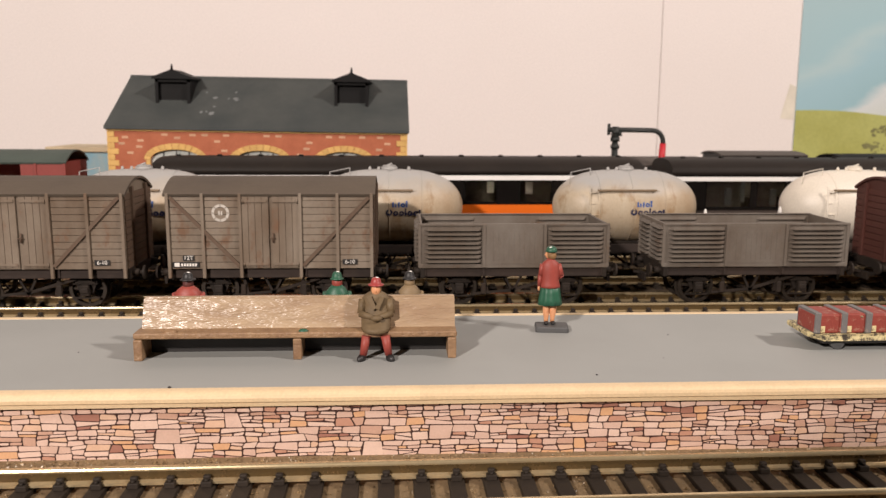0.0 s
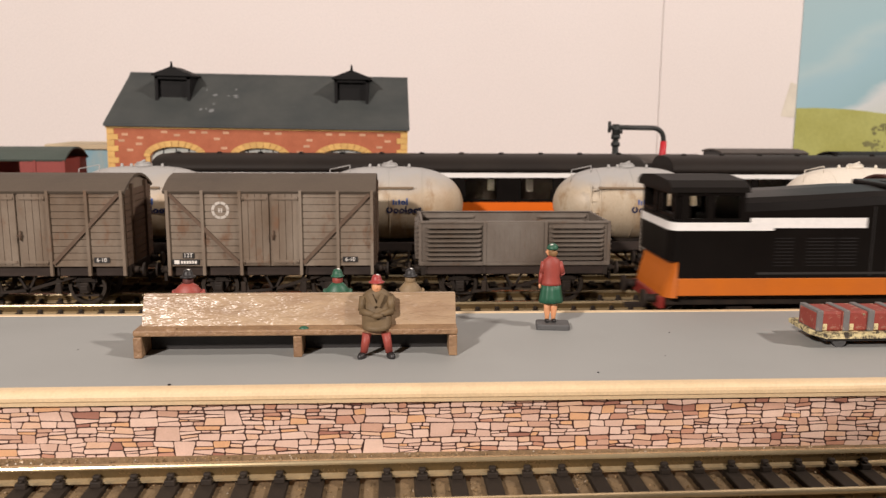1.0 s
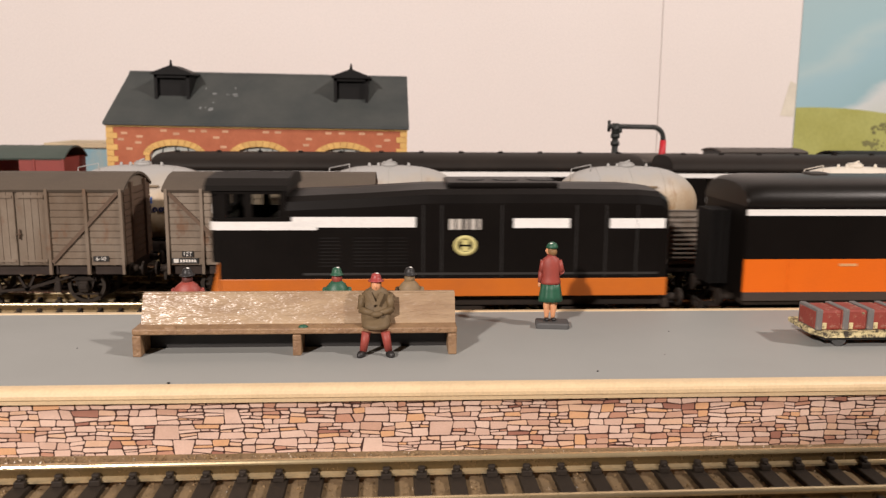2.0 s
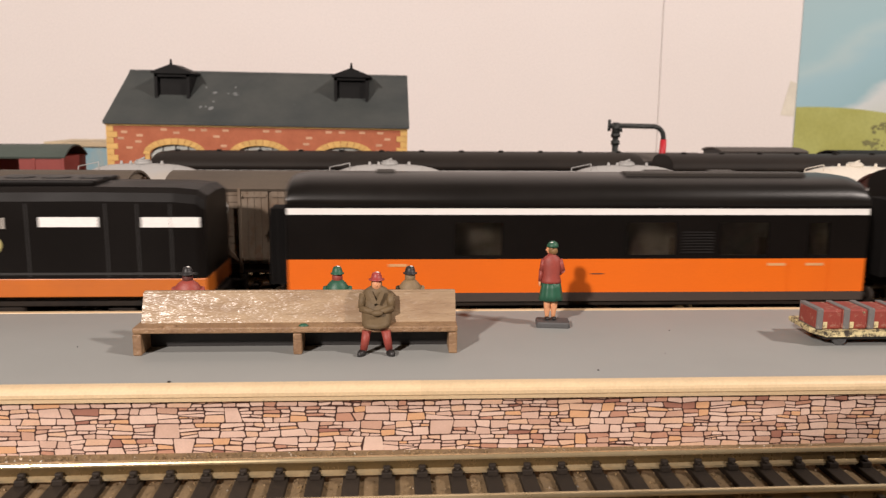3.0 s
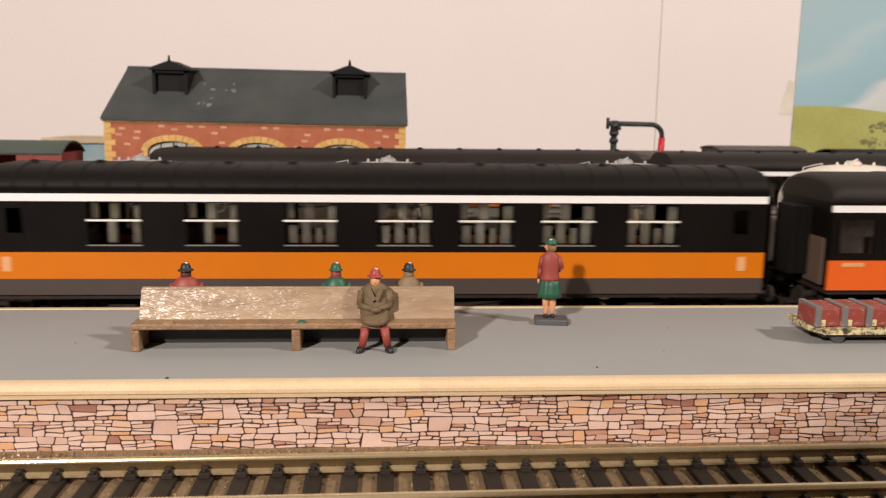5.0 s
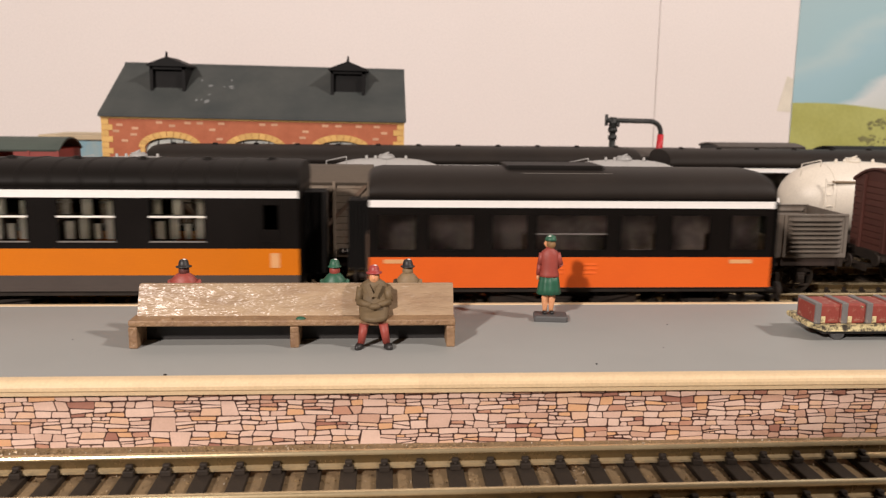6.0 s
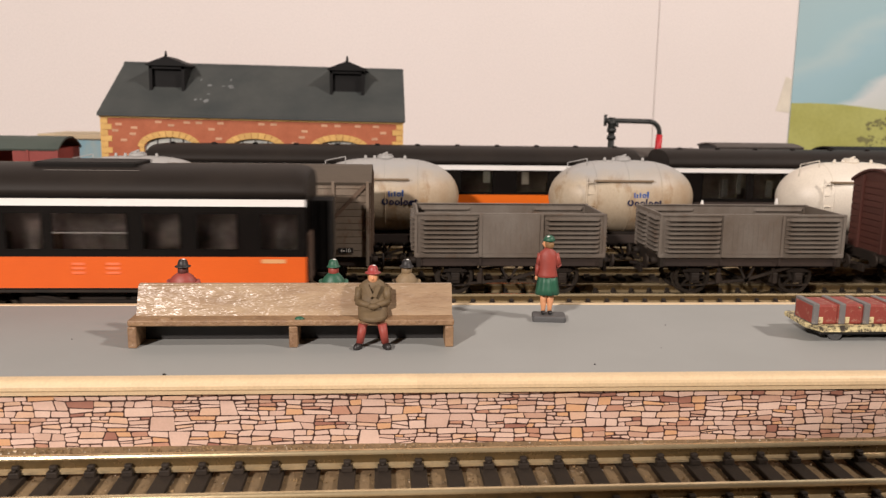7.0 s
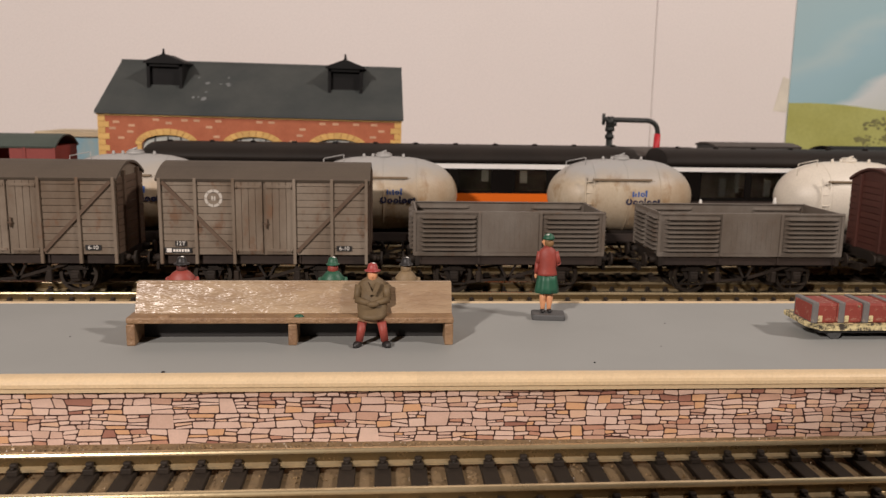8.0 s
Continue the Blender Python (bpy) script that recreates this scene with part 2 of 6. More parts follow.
# Near-white grains added to paint the ballast's glints.
GLINTGRAIN = paint("bright_glint_grain", (0.80, 0.74, 0.62), 0.12, spec=0.9, island=0.2)
bm = bmesh.new()
for i in range(640):
    x, y, r = rng.uniform(-130, 130), (rng.uniform(-42, -0.8) if i % 3 else rng.uniform(-7, -0.5)), rng.uniform(0.12, 0.26)
    z = -1.2 + r * 1.0 + min(1.3, max(0.0, (y + 9.0) * 0.3))
    v = [bm.verts.new(Vector((x + rng.uniform(-r, r), y + rng.uniform(-r, r), z + rng.uniform(-r, r))) * MM) for _ in range(4)]
    for a, b, c in ((0, 1, 2), (0, 3, 1), (0, 2, 3), (1, 3, 2)):
        bm.faces.new((v[a], v[b], v[c]))
solo("quartz_grains", bm, GLINTGRAIN, "near-white grains painted as glints in the ballast", "ballast", kind="stuff")

# ---- platform ----
platform = thing("platform", "grey-topped station platform with cream edging and a printed stone face", "platform")
bm = bmesh.new()
box(bm, -420, 420, 0.9, 64.2, -1.2, PLAT)
part("deck", bm, PLATTOP, platform, "smooth mid-grey card surface")
cop = bmesh.new()
prism(cop, [(-1.3, 13.2), (-1.75, 13.5), (-1.78, 14.3), (-1.6, 14.9), (-1.2, 15.35), (-0.6, 15.62), (0.2, 15.74), (1.4, 15.76), (1.6, 15.52), (1.6, 13.2)], -6.066, 6.066)
COP = mesh_of("coping_slab", cop, COPING)
for i in range(-17, 18):
    part("coping_slab", COP, None, platform, at=(i * 12.14 - 1.0, 0, 0))
bm = bmesh.new()
prism(bm, [(-1.2, 12.3), (-1.2, 13.19), (0.9, 13.19), (0.9, 12.3)], -300, 300)
part("coping_moulding", bm, COPING, platform, "narrow cream moulding under the edging")
bm = bmesh.new()
box(bm, -420, 420, 64.0, 66.0, 13.4, 15.72, cut=0.25)
part("rear_edging", bm, COPING, platform, "pale edging strip along the far edge")
# ---- rolling stock: shared parts ----
WAGON_GREY = paint("weathered_grey_wagon", (0.225, 0.181, 0.137), 0.7, other=(0.125, 0.083, 0.051), coarse=38, amount=0.95, vary=0.05, grime=(0.15, 0.080, 0.043), dirt=0.44, bump=0.25, still=True, stretch=(0, 1.3, 1.0, 0.7))
RUSTANDSHADE = paint("rust_brown_with_end_shade", (0.125, 0.083, 0.055), 0.75, other=(0.095, 0.055, 0.034), coarse=60, amount=0.8, bump=0.25, still=True)
ROOF_BROWN = paint("weathered_van_roof", (0.10, 0.077, 0.056), 0.8, other=(0.075, 0.058, 0.045), coarse=35, amount=0.8)
RUSTIRON = paint("rusty_brown_solebar", (0.042, 0.029, 0.023), 0.7, other=(0.028, 0.021, 0.018), coarse=90, amount=0.9, spec=0.25, still=True)
IRON = paint("grimy_black_underframe", (0.020, 0.0158, 0.013), 0.65, other=(0.050, 0.034, 0.024), coarse=120, spec=0.2)
OPEN_GREY = paint("grey_steel_open", (0.165, 0.142, 0.119), 0.62, other=(0.10, 0.074, 0.053), coarse=40, amount=0.9, grime=(0.12, 0.072, 0.044), dirt=0.40, still=True, stretch=(0, 1.4, 1.0, 0.7))
RUSTRED = paint("oxide_red_van", (0.085, 0.026, 0.018), 0.65, other=(0.055, 0.018, 0.013), coarse=80, vary=0.1)
BLACK = paint("satin_black_body", (0.0058, 0.0046, 0.0040), 0.42, other=(0.0085, 0.0066, 0.0056), coarse=40, grain=2500, bump=0.04, spec=0.09)
ROOFBLACK = paint("matt_black_roof", (0.008, 0.0066, 0.0056), 0.6, other=(0.0135, 0.0108, 0.009), coarse=30, bump=0.06, spec=0.12)
DUSTYROOF = paint("dusty_brown_black_roof", (0.020, 0.0160, 0.0135), 0.6, other=(0.030, 0.0235, 0.019), coarse=30, amount=0.9, bump=0.1, spec=0.15)
ROOFSATIN = paint("satin_black_roof", (0.009, 0.0076, 0.0066), 0.36, other=(0.014, 0.0115, 0.0098), coarse=25, amount=0.8, bump=0.08, spec=0.28)
ORANGE = paint("bright_orange_panel", (0.70, 0.135, 0.008), 0.5, other=(0.61, 0.115, 0.008), coarse=40, amount=0.5, grain=2500, bump=0.03, spec=0.25)
REDORANGE = paint("reddish_orange_panel", (0.67, 0.112, 0.013), 0.5, other=(0.58, 0.09, 0.011), coarse=40, amount=0.6, grain=2500, bump=0.03, spec=0.25)
AMBER = paint("golden_orange_panel", (0.56, 0.150, 0.003), 0.5, other=(0.48, 0.125, 0.003), coarse=40, amount=0.5, grain=2500, bump=0.03, spec=0.2)
WHITE = paint("white_line", (0.82, 0.80, 0.77), 0.5, coarse=80, amount=0.2)
SKIRT = paint("dark_brown_skirt", (0.046, 0.032, 0.025), 0.6, coarse=60)
SEATS = paint("dim_seat_cloth", (0.10, 0.06, 0.04), 0.9)
GLASS = glass("window_glass")
PALE = paint("pale_label_and_highlight", (0.66, 0.34, 0.14), 0.6)
LETTER = paint("white_lettering", (0.78, 0.74, 0.68), 0.6, amount=0.1)
CHALK = paint("faded_white_emblem", (0.52, 0.48, 0.43), 0.7, other=(0.40, 0.36, 0.31), coarse=300)
PLATE = paint("black_panel", (0.018, 0.016, 0.015), 0.6)
BUFFERRED = paint("red_bufferbeam", (0.24, 0.022, 0.016), 0.5)
WHEELSTEEL = paint("blackened_wheel_steel", (0.06, 0.048, 0.038), 0.42, metal=0.6)


def wheelset(parent, x, z=6.8, r=6.8, name="wheelset", spokes=8):
    """Two flanged spoked wheels on an axle."""
    bm = bmesh.new()
    rod(bm, (0, -9, 0), (0, 9, 0), 1.0, n=8)
    split = None if parent.parent else part(name, bm, WHEELSTEEL, parent, at=(x, 0, z))
    for s in (-1, 1):
        y = s * 8.2
        bm = bmesh.new() if split else bm
        for r0, r1, ya, yb in ((r * 0.82, r, y - s * 1.0, y + s * 1.1), (r * 0.9, r + 0.7, y - s * 1.5, y - s * 1.0)):
            n = 28
            ring = [[(rr * math.cos(math.tau * i / n), yy, rr * math.sin(math.tau * i / n)) for i in range(n)] for rr, yy in ((r0, ya), (r1, ya), (r1, yb), (r0, yb), (r0, ya))]
            loft(bm, ring, 0, False, closed=False)
        for i in range(spokes):
            a = math.tau * i / spokes
            bar(bm, (0, y - 0.35, 0), (r * 0.85 * math.cos(a), y - 0.35, r * 0.85 * math.sin(a)), 0.7, 0.7)
        rod(bm, (0, y - 0.9, 0), (0, y + 0.9, 0), 1.7, n=10)
        if split:
            part("wheel", bm, WHEELSTEEL, split)
    return split or part(name, bm, WHEELSTEEL, parent, at=(x, 0, z))


def wagon_running_gear(w, half, base=40.0):
    """Solebars, axleguards, brake gear, buffers and couplings of a four-wheeled wagon; z from the rail top."""
    for s in (-1, 1):
        bm = bmesh.new()
        box(bm, -half, half, s * 13.6 - 0.6, s * 13.6 + 0.6, 11.6, 15.2, cut=0.2)
        for x in (-half + 0.8, -half * 0.33, half * 0.33, half - 0.8):
            box(bm, x - 0.5, x + 0.5, s * 14.4 - 0.3, s * 14.4 + 0.3, 11.9, 14.9)
        part("solebar", bm, RUSTIRON, w)
    for s in (-1, 1):
        bm = bmesh.new()
        box(bm, s * half - 0.8, s * half + 0.8, -15, 15, 11.4, 15.3, cut=0.2)
        part("headstock", bm, IRON, w)
    for x in (-base / 2, base / 2):
        wheelset(w, x)
        for s in (-1, 1):
            y = s * 10.7
            bm = bmesh.new()
            bar(bm, (x - 4.2, y, 12.0), (x - 1.7, y, 5.6), 1.3, 0.8)
            bar(bm, (x + 4.2, y, 12.0), (x + 1.7, y, 5.6), 1.3, 0.8)
            box(bm, x - 4.6, x + 4.6, y - 0.3, y + 0.3, 3.4, 4.1)
            part("axleguard", bm, IRON, w)
            bm = bmesh.new()
            box(bm, x - 1.6, x + 1.6, min(y, y + s * 2.2), max(y, y + s * 2.2), 4.8, 8.8, cut=0.3)
            box(bm, x - 1.4, x + 1.4, y - 0.6 if s > 0 else y - 2.6, y + 2.6 if s > 0 else y + 0.6, 5.8, 7.8, cut=0.3)
            part("axlebox", bm, IRON, w)
            bm = bmesh.new()
            for k in range(4):
                box(bm, x - 4.4 + k * 0.9, x + 4.4 - k * 0.9, y + s * 0.4 - 0.6, y + s * 0.4 + 0.6, 8.9 + k * 0.5, 9.3 + k * 0.5)
            part("leaf_spring", bm, IRON, w)
    for s in (-1, 1):
        bm = bmesh.new()
        y = s * 12.2
        bar(bm, (-3.4, y, 12), (0, y, 5.2), 0.8, 0.7)
        bar(bm, (3.4, y, 12), (0, y, 5.2), 0.8, 0.7)
        bar(bm, (-15, y, 4.6), (0, y, 6.0), 0.9, 0.7)
        bar(bm, (0, y, 6.0), (17.5, y, 11.2), 1.1, 0.7)
        for x in (-11.0, 11.0):
            bar(bm, (x, y + 0.4, 12), (x - 1.5 * (1 if x > 0 else -1), y + 0.4, 5.0), 1.0, 0.8)
            box(bm, x - 0.9, x + 0.9, y - 0.6, y + 0.8, 4.6, 8.8, cut=0.3)
        rod(bm, (0, y, 5.4), (0, -y * 0.2, 5.4), 0.6, n=6)
        part("brake_gear", bm, IRON, w)
    for sx in (-1, 1):
        for sy in (-1, 1):
            bm = bmesh.new()
            rod(bm, (sx * half, sy * 11.3, 13.4), (sx * (half + 3.2), sy * 11.3, 13.4), 1.5, 1.2)
            rod(bm, (sx * (half + 3.2), sy * 11.3, 13.4), (sx * (half + 4.6), sy * 11.3, 13.4), 0.8)
            rod(bm, (sx * (half + 4.6), sy * 11.3, 13.4), (sx * (half + 5.4), sy * 11.3, 13.4), 2.6, 2.4, n=14)
            part("buffer", bm, IRON, w)
        bm = bmesh.new()
        box(bm, sx * half - (8 if sx > 0 else 0), sx * half + (8 if sx < 0 else 0), -1.2, 1.2, 8.4, 9.6)
        bar(bm, (sx * half, -2.0, 9.0), (sx * (half + 5.2), -2.0, 9.0), 1.0, 4.0)
        box(bm, sx * (half + 4.4) - 0.5, sx * (half + 4.4) + 0.5, -4.5, 4.5, 7.6, 10.4)
        bar(bm, (sx * (half + 0.5), -0.6, 9.4), (sx * (half + 7.6), -0.6, 10.6), 0.9, 1.2)
        part("coupling", bm, IRON, w)


def roof_shell(half, y0, z0, z1, x_over=0.9, thick=0.9, n=12, power=2.0):
    """An arched roof; y0: half width, z0 eave, z1 crown."""
    bm = bmesh.new()
    top = [(y0 * math.sin(a), z0 + (z1 - z0) * (1 - abs(math.sin(a)) ** power)) for a in [math.pi * (i / n - 0.5) for i in range(n + 1)]]
    prism(bm, top + [(y * 0.97, z - thick) for y, z in reversed(top)], -half - x_over, half + x_over)
    return bm


PLANKS = {}


def plank(parent, w, h, at, material, deep=0.4):
    key = (round(w, 2), round(h, 2), material.name)
    if key not in PLANKS:
        bm = bmesh.new()
        c = 0.13
        v = [bm.verts.new((x * MM, y * MM, z * MM)) for x, y, z in (
            (-w / 2, 0, -h / 2), (w / 2, 0, -h / 2), (w / 2, 0, h / 2), (-w / 2, 0, h / 2),
            (-w / 2 + c * 0.4, -deep, -h / 2 + c), (w / 2 - c * 0.4, -deep, -h / 2 + c), (w / 2 - c * 0.4, -deep, h / 2 - c * 0.6), (-w / 2 + c * 0.4, -deep, h / 2 - c * 0.6))]
        for q in ((4, 5, 6, 7), (0, 1, 5, 4), (1, 2, 6, 5), (2, 3, 7, 6), (3, 0, 4, 7)):
            bm.faces.new([v[i] for i in q])
        PLANKS[key] = mesh_of("plank", bm, material)
    return part("plank", PLANKS[key], None, parent, at=at)


def goods_van(x, label, marks=True, body=WAGON_GREY, roofing=ROOF_BROWN):
    w = thing("goods_van", label, "goods van", (x, Y_WAGON, RAIL), "goods wagons in the siding")
    half, yw, z0, z1 = 36.6, 15.3, 15.2, 42.4
    bm = bmesh.new()
    prof = [(-yw, z0), (yw, z0), (yw, z1)] + [(yw * math.sin(a), z1 + 4.4 * (1 - math.sin(a) ** 2)) for a in [math.pi * (0.45 - 0.1 * i) for i in range(10)]] + [(-yw, z1)]
    prism(bm, prof, -half, half)
    shell = part("body", bm, body, w)
    cols = ((-36.2, -24.4), (-23.4, -11.0), (11.0, 23.4), (24.4, 36.2))
    h = (z1 - z0) / 11
    for a, b in cols:
        for i in range(11):
            plank(shell, b - a, h - 0.04, ((a + b) / 2, -yw, z0 + h * (i + 0.5)), body)
    for s in (-1, 1):
        bm = bmesh.new()
        box(bm, min(s * 0.5, s * 10.3), max(s * 0.5, s * 10.3), -yw - 0.5, -yw - 0.01, z0 + 0.3, z1 - 0.6)
        door = part("door", bm, body, w)
        for i in range(4):
            plank(door, 2.35, z1 - z0 - 1.4, (s * (1.75 + i * 2.42), -yw - 0.5, (z0 + z1) / 2 - 0.1), body, 0.25)
        for z in (z0 + 1.8, z1 - 2.6):
            bm = bmesh.new()
            box(bm, min(s * 1.0, s * 9.9), max(s * 1.0, s * 9.9), -yw - 1.15, -yw - 0.8, z - 0.5, z + 0.5, cut=0.1)
            rod(bm, (s * 9.6, -yw - 1.2, z - 0.7), (s * 9.6, -yw - 1.2, z + 0.7), 0.35, n=6)
            part("hinge", bm, body, door)
    bm = bmesh.new()
    rod(bm, (0.9, -yw - 1.5, 25), (0.9, -yw - 1.5, 28.4), 0.35, n=6)
    rod(bm, (-0.3, -yw - 1.4, 26.6), (1.6, -yw - 1.4, 26.6), 0.3, n=6)
    part("latch", bm, RUSTANDSHADE, w)
    for px in (-36.1, -23.9, -10.65, 10.65, 23.9, 36.1):
        bm = bmesh.new()
        box(bm, px - 0.55, px + 0.55, -yw - 1.35, -yw - 0.1, z0 - 3.2, z1 + 0.2, cut=0.12)
        part("side_post", bm, body, w)
    for s in (-1, 1):
        bm = bmesh.new()
        bar(bm, (s * 35.2, -yw - 1.2, z1 - 1.2), (s * 11.4, -yw - 1.2, z0 + 1.2), 1.25, 0.7)
        part("diagonal_brace", bm, RUSTANDSHADE if body is WAGON_GREY else body, w)
    # Grey vans' ends reuse the rust brown so their colour carries the shade.
    for s in (-1, 1):
        for y in (-8, 8):
            bm = bmesh.new()
            box(bm, min(s * half, s * (half + 1.3)), max(s * half, s * (half + 1.3)), y - 0.9, y + 0.9, z0, z1 + 2, cut=0.15)
            part("end_post", bm, RUSTANDSHADE if body is WAGON_GREY else body, w)
        for i in range(11):
            z = z0 + h * i
            bm = bmesh.new()
            box(bm, *((half, half + 0.5) if s > 0 else (-half - 0.5, -half)), -yw + 0.3, yw - 0.3, z + 0.15, z + h - 0.1)
            part("end_board", bm, RUSTANDSHADE if body is WAGON_GREY else body, w)
    part("roof", roof_shell(half, 16.6, z1 - 0.1, z1 + 5.2), roofing, w, "dull brown arched roof")
    wagon_running_gear(w, half)
    if marks:
        for dx, dz, ww, hh in ((28.2, 17.7, 5.4, 1.9),):
            bm = bmesh.new()
            box(bm, dx - ww / 2, dx + ww / 2, -yw - 0.85, -yw - 0.6, dz - hh / 2, dz + hh / 2)
            pl = part("panel", bm, PLATE, w, "small black painted panel")
            writing("6-10", 2.0, LETTER, pl, (dx, -yw - 0.9, dz))
    return w


def emblem(parent, x, y, z, r, material, name="roundel"):
    """A broken ring on an upright face."""
    bm = bmesh.new()
    for k in range(8):
        a0, a1 = math.tau * (k + 0.06) / 8, math.tau * (k + 0.94) / 8
        pts = [(a0 + (a1 - a0) * i / 4) for i in range(5)]
        ring = [(x + q * math.cos(a), z + q * math.sin(a)) for q, seq in ((r, pts), (r * 0.70, pts[::-1])) for a in seq]
        loft(bm, [[(px, y, pz) for px, pz in ring], [(px, y - 0.06, pz) for px, pz in ring]], 0, False)
    for k in (-1, 1):
        box(bm, x + k * r * 0.14 - r * 0.09, x + k * r * 0.14 + r * 0.09, y - 0.04, y, z - r * 0.24, z + r * 0.24)
    return part(name, bm, material, parent, "broken ring emblem")


va = goods_van(-57.6, "weathered grey planked goods van with a white ring emblem")
emblem(va, -17.6, -15.75, 35.5, 3.15, CHALK)
for dx, dz, ww in ((-29.4, 19.3, 4.0), (-30.4, 16.9, 9.4)):
    bm = bmesh.new()
    box(bm, dx - ww / 2, dx + ww / 2, -16.2, -15.9, dz - 0.95, dz + 0.95)
    pl = part("panel", bm, PLATE, va, "small black painted panel")
    if dz > 18:
        writing("12T", 2.1, LETTER, pl, (dx, -16.25, dz))
    else:
        bm = bmesh.new()
        box(bm, dx - 4.0, dx - 2.2, -16.28, -16.2, dz - 0.7, dz + 0.7)
        for i in range(6):
            box(bm, dx - 1.7 + i * 0.98, dx - 1.0 + i * 0.98, -16.28, -16.2, dz - 0.55, dz + 0.45)
        part("number_bars", bm, LETTER, pl)
goods_van(-145.6, "weathered grey planked goods van with diagonal braces")
rv = goods_van(212.5, "dark oxide-red planked goods van", False, RUSTRED, RUSTRED)


def open_wagon(x, half, label):
    w = thing("open_wagon", label, "open wagon", (x, Y_WAGON, RAIL), "goods wagons in the siding")
    yw, z0, z1 = 14.9, 15.6, 31.3
    bm = bmesh.new()
    box(bm, -half + 0.5, half - 0.5, -yw + 0.5, yw - 0.5, 14.6, 16.0)
    part("floor", bm, OPEN_GREY, w)

    def ribbed(x0, x1, horizontal_along_x, fixed, out):
        bm = bmesh.new()
        n, zz = 8, z0 + 1.0
        step = (z1 - 1.3 - zz) / n
        for i in range(n):
            za = zz + i * step
            prof = [(0.0, za + step * 0.30), (out * 1.75, za + step * 0.36), (out * 1.75, za + step * 0.54), (0.0, za + step * 1.0)]
            if horizontal_along_x:
                a, b = x0, x1
                ring = lambda px, k: [(px, fixed + p * k, q) for p, q in prof]  # noqa: E731
            else:
                a, b = x0, x1
                ring = lambda py, k: [(fixed + p * k, py, q) for p, q in prof]  # noqa: E731
            loft(bm, [ring(a, 0.02), ring(a + 1.3, 1), ring(b - 1.3, 1), ring(b, 0.02)], 0, False)
        return bm

    for s in (-1, 1):
        bm = bmesh.new()
        box(bm, -half, half, min(s * yw, s * (yw - 0.9)), max(s * yw, s * (yw - 0.9)), z0, z1, cut=0.2)
        side = part("side", bm, OPEN_GREY, w)
        for a, b in ((-half + 1.6, -12.0), (12.4, half - 1.6)):
            part("ribs", ribbed(a, b, True, s * (yw - 0.02), s), OPEN_GREY, side)
            part("inner_ribs", ribbed(a, b, True, s * (yw - 0.88), -0.6 * s), OPEN_GREY, side)
        bm = bmesh.new()
        y = s * yw
        box(bm, -10.6, 10.6, min(y, y + s * 0.6), max(y, y + s * 0.6), z0 + 0.8, z1 - 0.6, cut=0.15)
        for px in (-11.2, 11.2):
            box(bm, px - 0.6, px + 0.6, min(y, y + s * 0.9), max(y, y + s * 0.75), z0 - 0.4, z1 - 0.2, cut=0.15)
        drop = part("door", bm, OPEN_GREY, w)
        for i in range(9):
            bm = bmesh.new()
            px = -7.6 + i * 1.9
            box(bm, px - 0.3, px + 0.3, min(y + s * 0.5, y + s * 0.7), max(y + s * 0.5, y + s * 0.7), z0 + 2.4, z1 - 3.0, cut=0.1)
            part("door_rib", bm, OPEN_GREY, drop)
        bm = bmesh.new()
        box(bm, -half - 0.4, half + 0.4, min(y - s * 0.9, y + s * 0.55), max(y - s * 0.9, y + s * 0.55), z1 - 0.7, z1 + 0.1, cut=0.15)
        box(bm, -half - 0.3, half + 0.3, min(y - s * 0.5, y + s * 0.5), max(y - s * 0.5, y + s * 0.5), z0 - 0.6, z0 + 0.9, cut=0.2)
        part("rim", bm, OPEN_GREY, w)
        bm = bmesh.new()
        box(bm, s * half - (0.9 if s > 0 else 0), s * half + (0.9 if s < 0 else 0), -yw + 0.9, yw - 0.9, z0, z1, cut=0.15)
        end = part("end", bm, OPEN_GREY, w)
        for a, b in ((-yw + 1.5, -0.8), (0.8, yw - 1.5)):
            part("ribs", ribbed(a, b, False, s * (half - 0.02), s), OPEN_GREY, end)
        for y in (-yw, yw):
            bm = bmesh.new()
            box(bm, s * half - 0.7, s * half + 0.5, y - 0.4, y + 0.4, z0 - 0.4, z1 + 0.1, cut=0.2)
            part("corner_post", bm, OPEN_GREY, w)
    wagon_running_gear(w, half - 1.0)
    return w


open_wagon(30.7, 34.7, "grey ribbed-steel open wagon, empty and weathered")
open_wagon(121.3, 34.9, "grey ribbed-steel open wagon, empty and weathered")
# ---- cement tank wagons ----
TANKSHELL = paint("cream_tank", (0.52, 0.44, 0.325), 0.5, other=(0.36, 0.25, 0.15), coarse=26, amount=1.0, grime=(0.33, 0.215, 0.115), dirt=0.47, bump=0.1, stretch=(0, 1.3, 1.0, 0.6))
TANKCLEAN = paint("clean_cream_tank", (0.74, 0.68, 0.58), 0.45, other=(0.68, 0.60, 0.49), coarse=30, amount=0.5, bump=0.08)
RUSTY = paint("rust_stained_steel", (0.22, 0.155, 0.095), 0.6, other=(0.26, 0.20, 0.13), coarse=200)


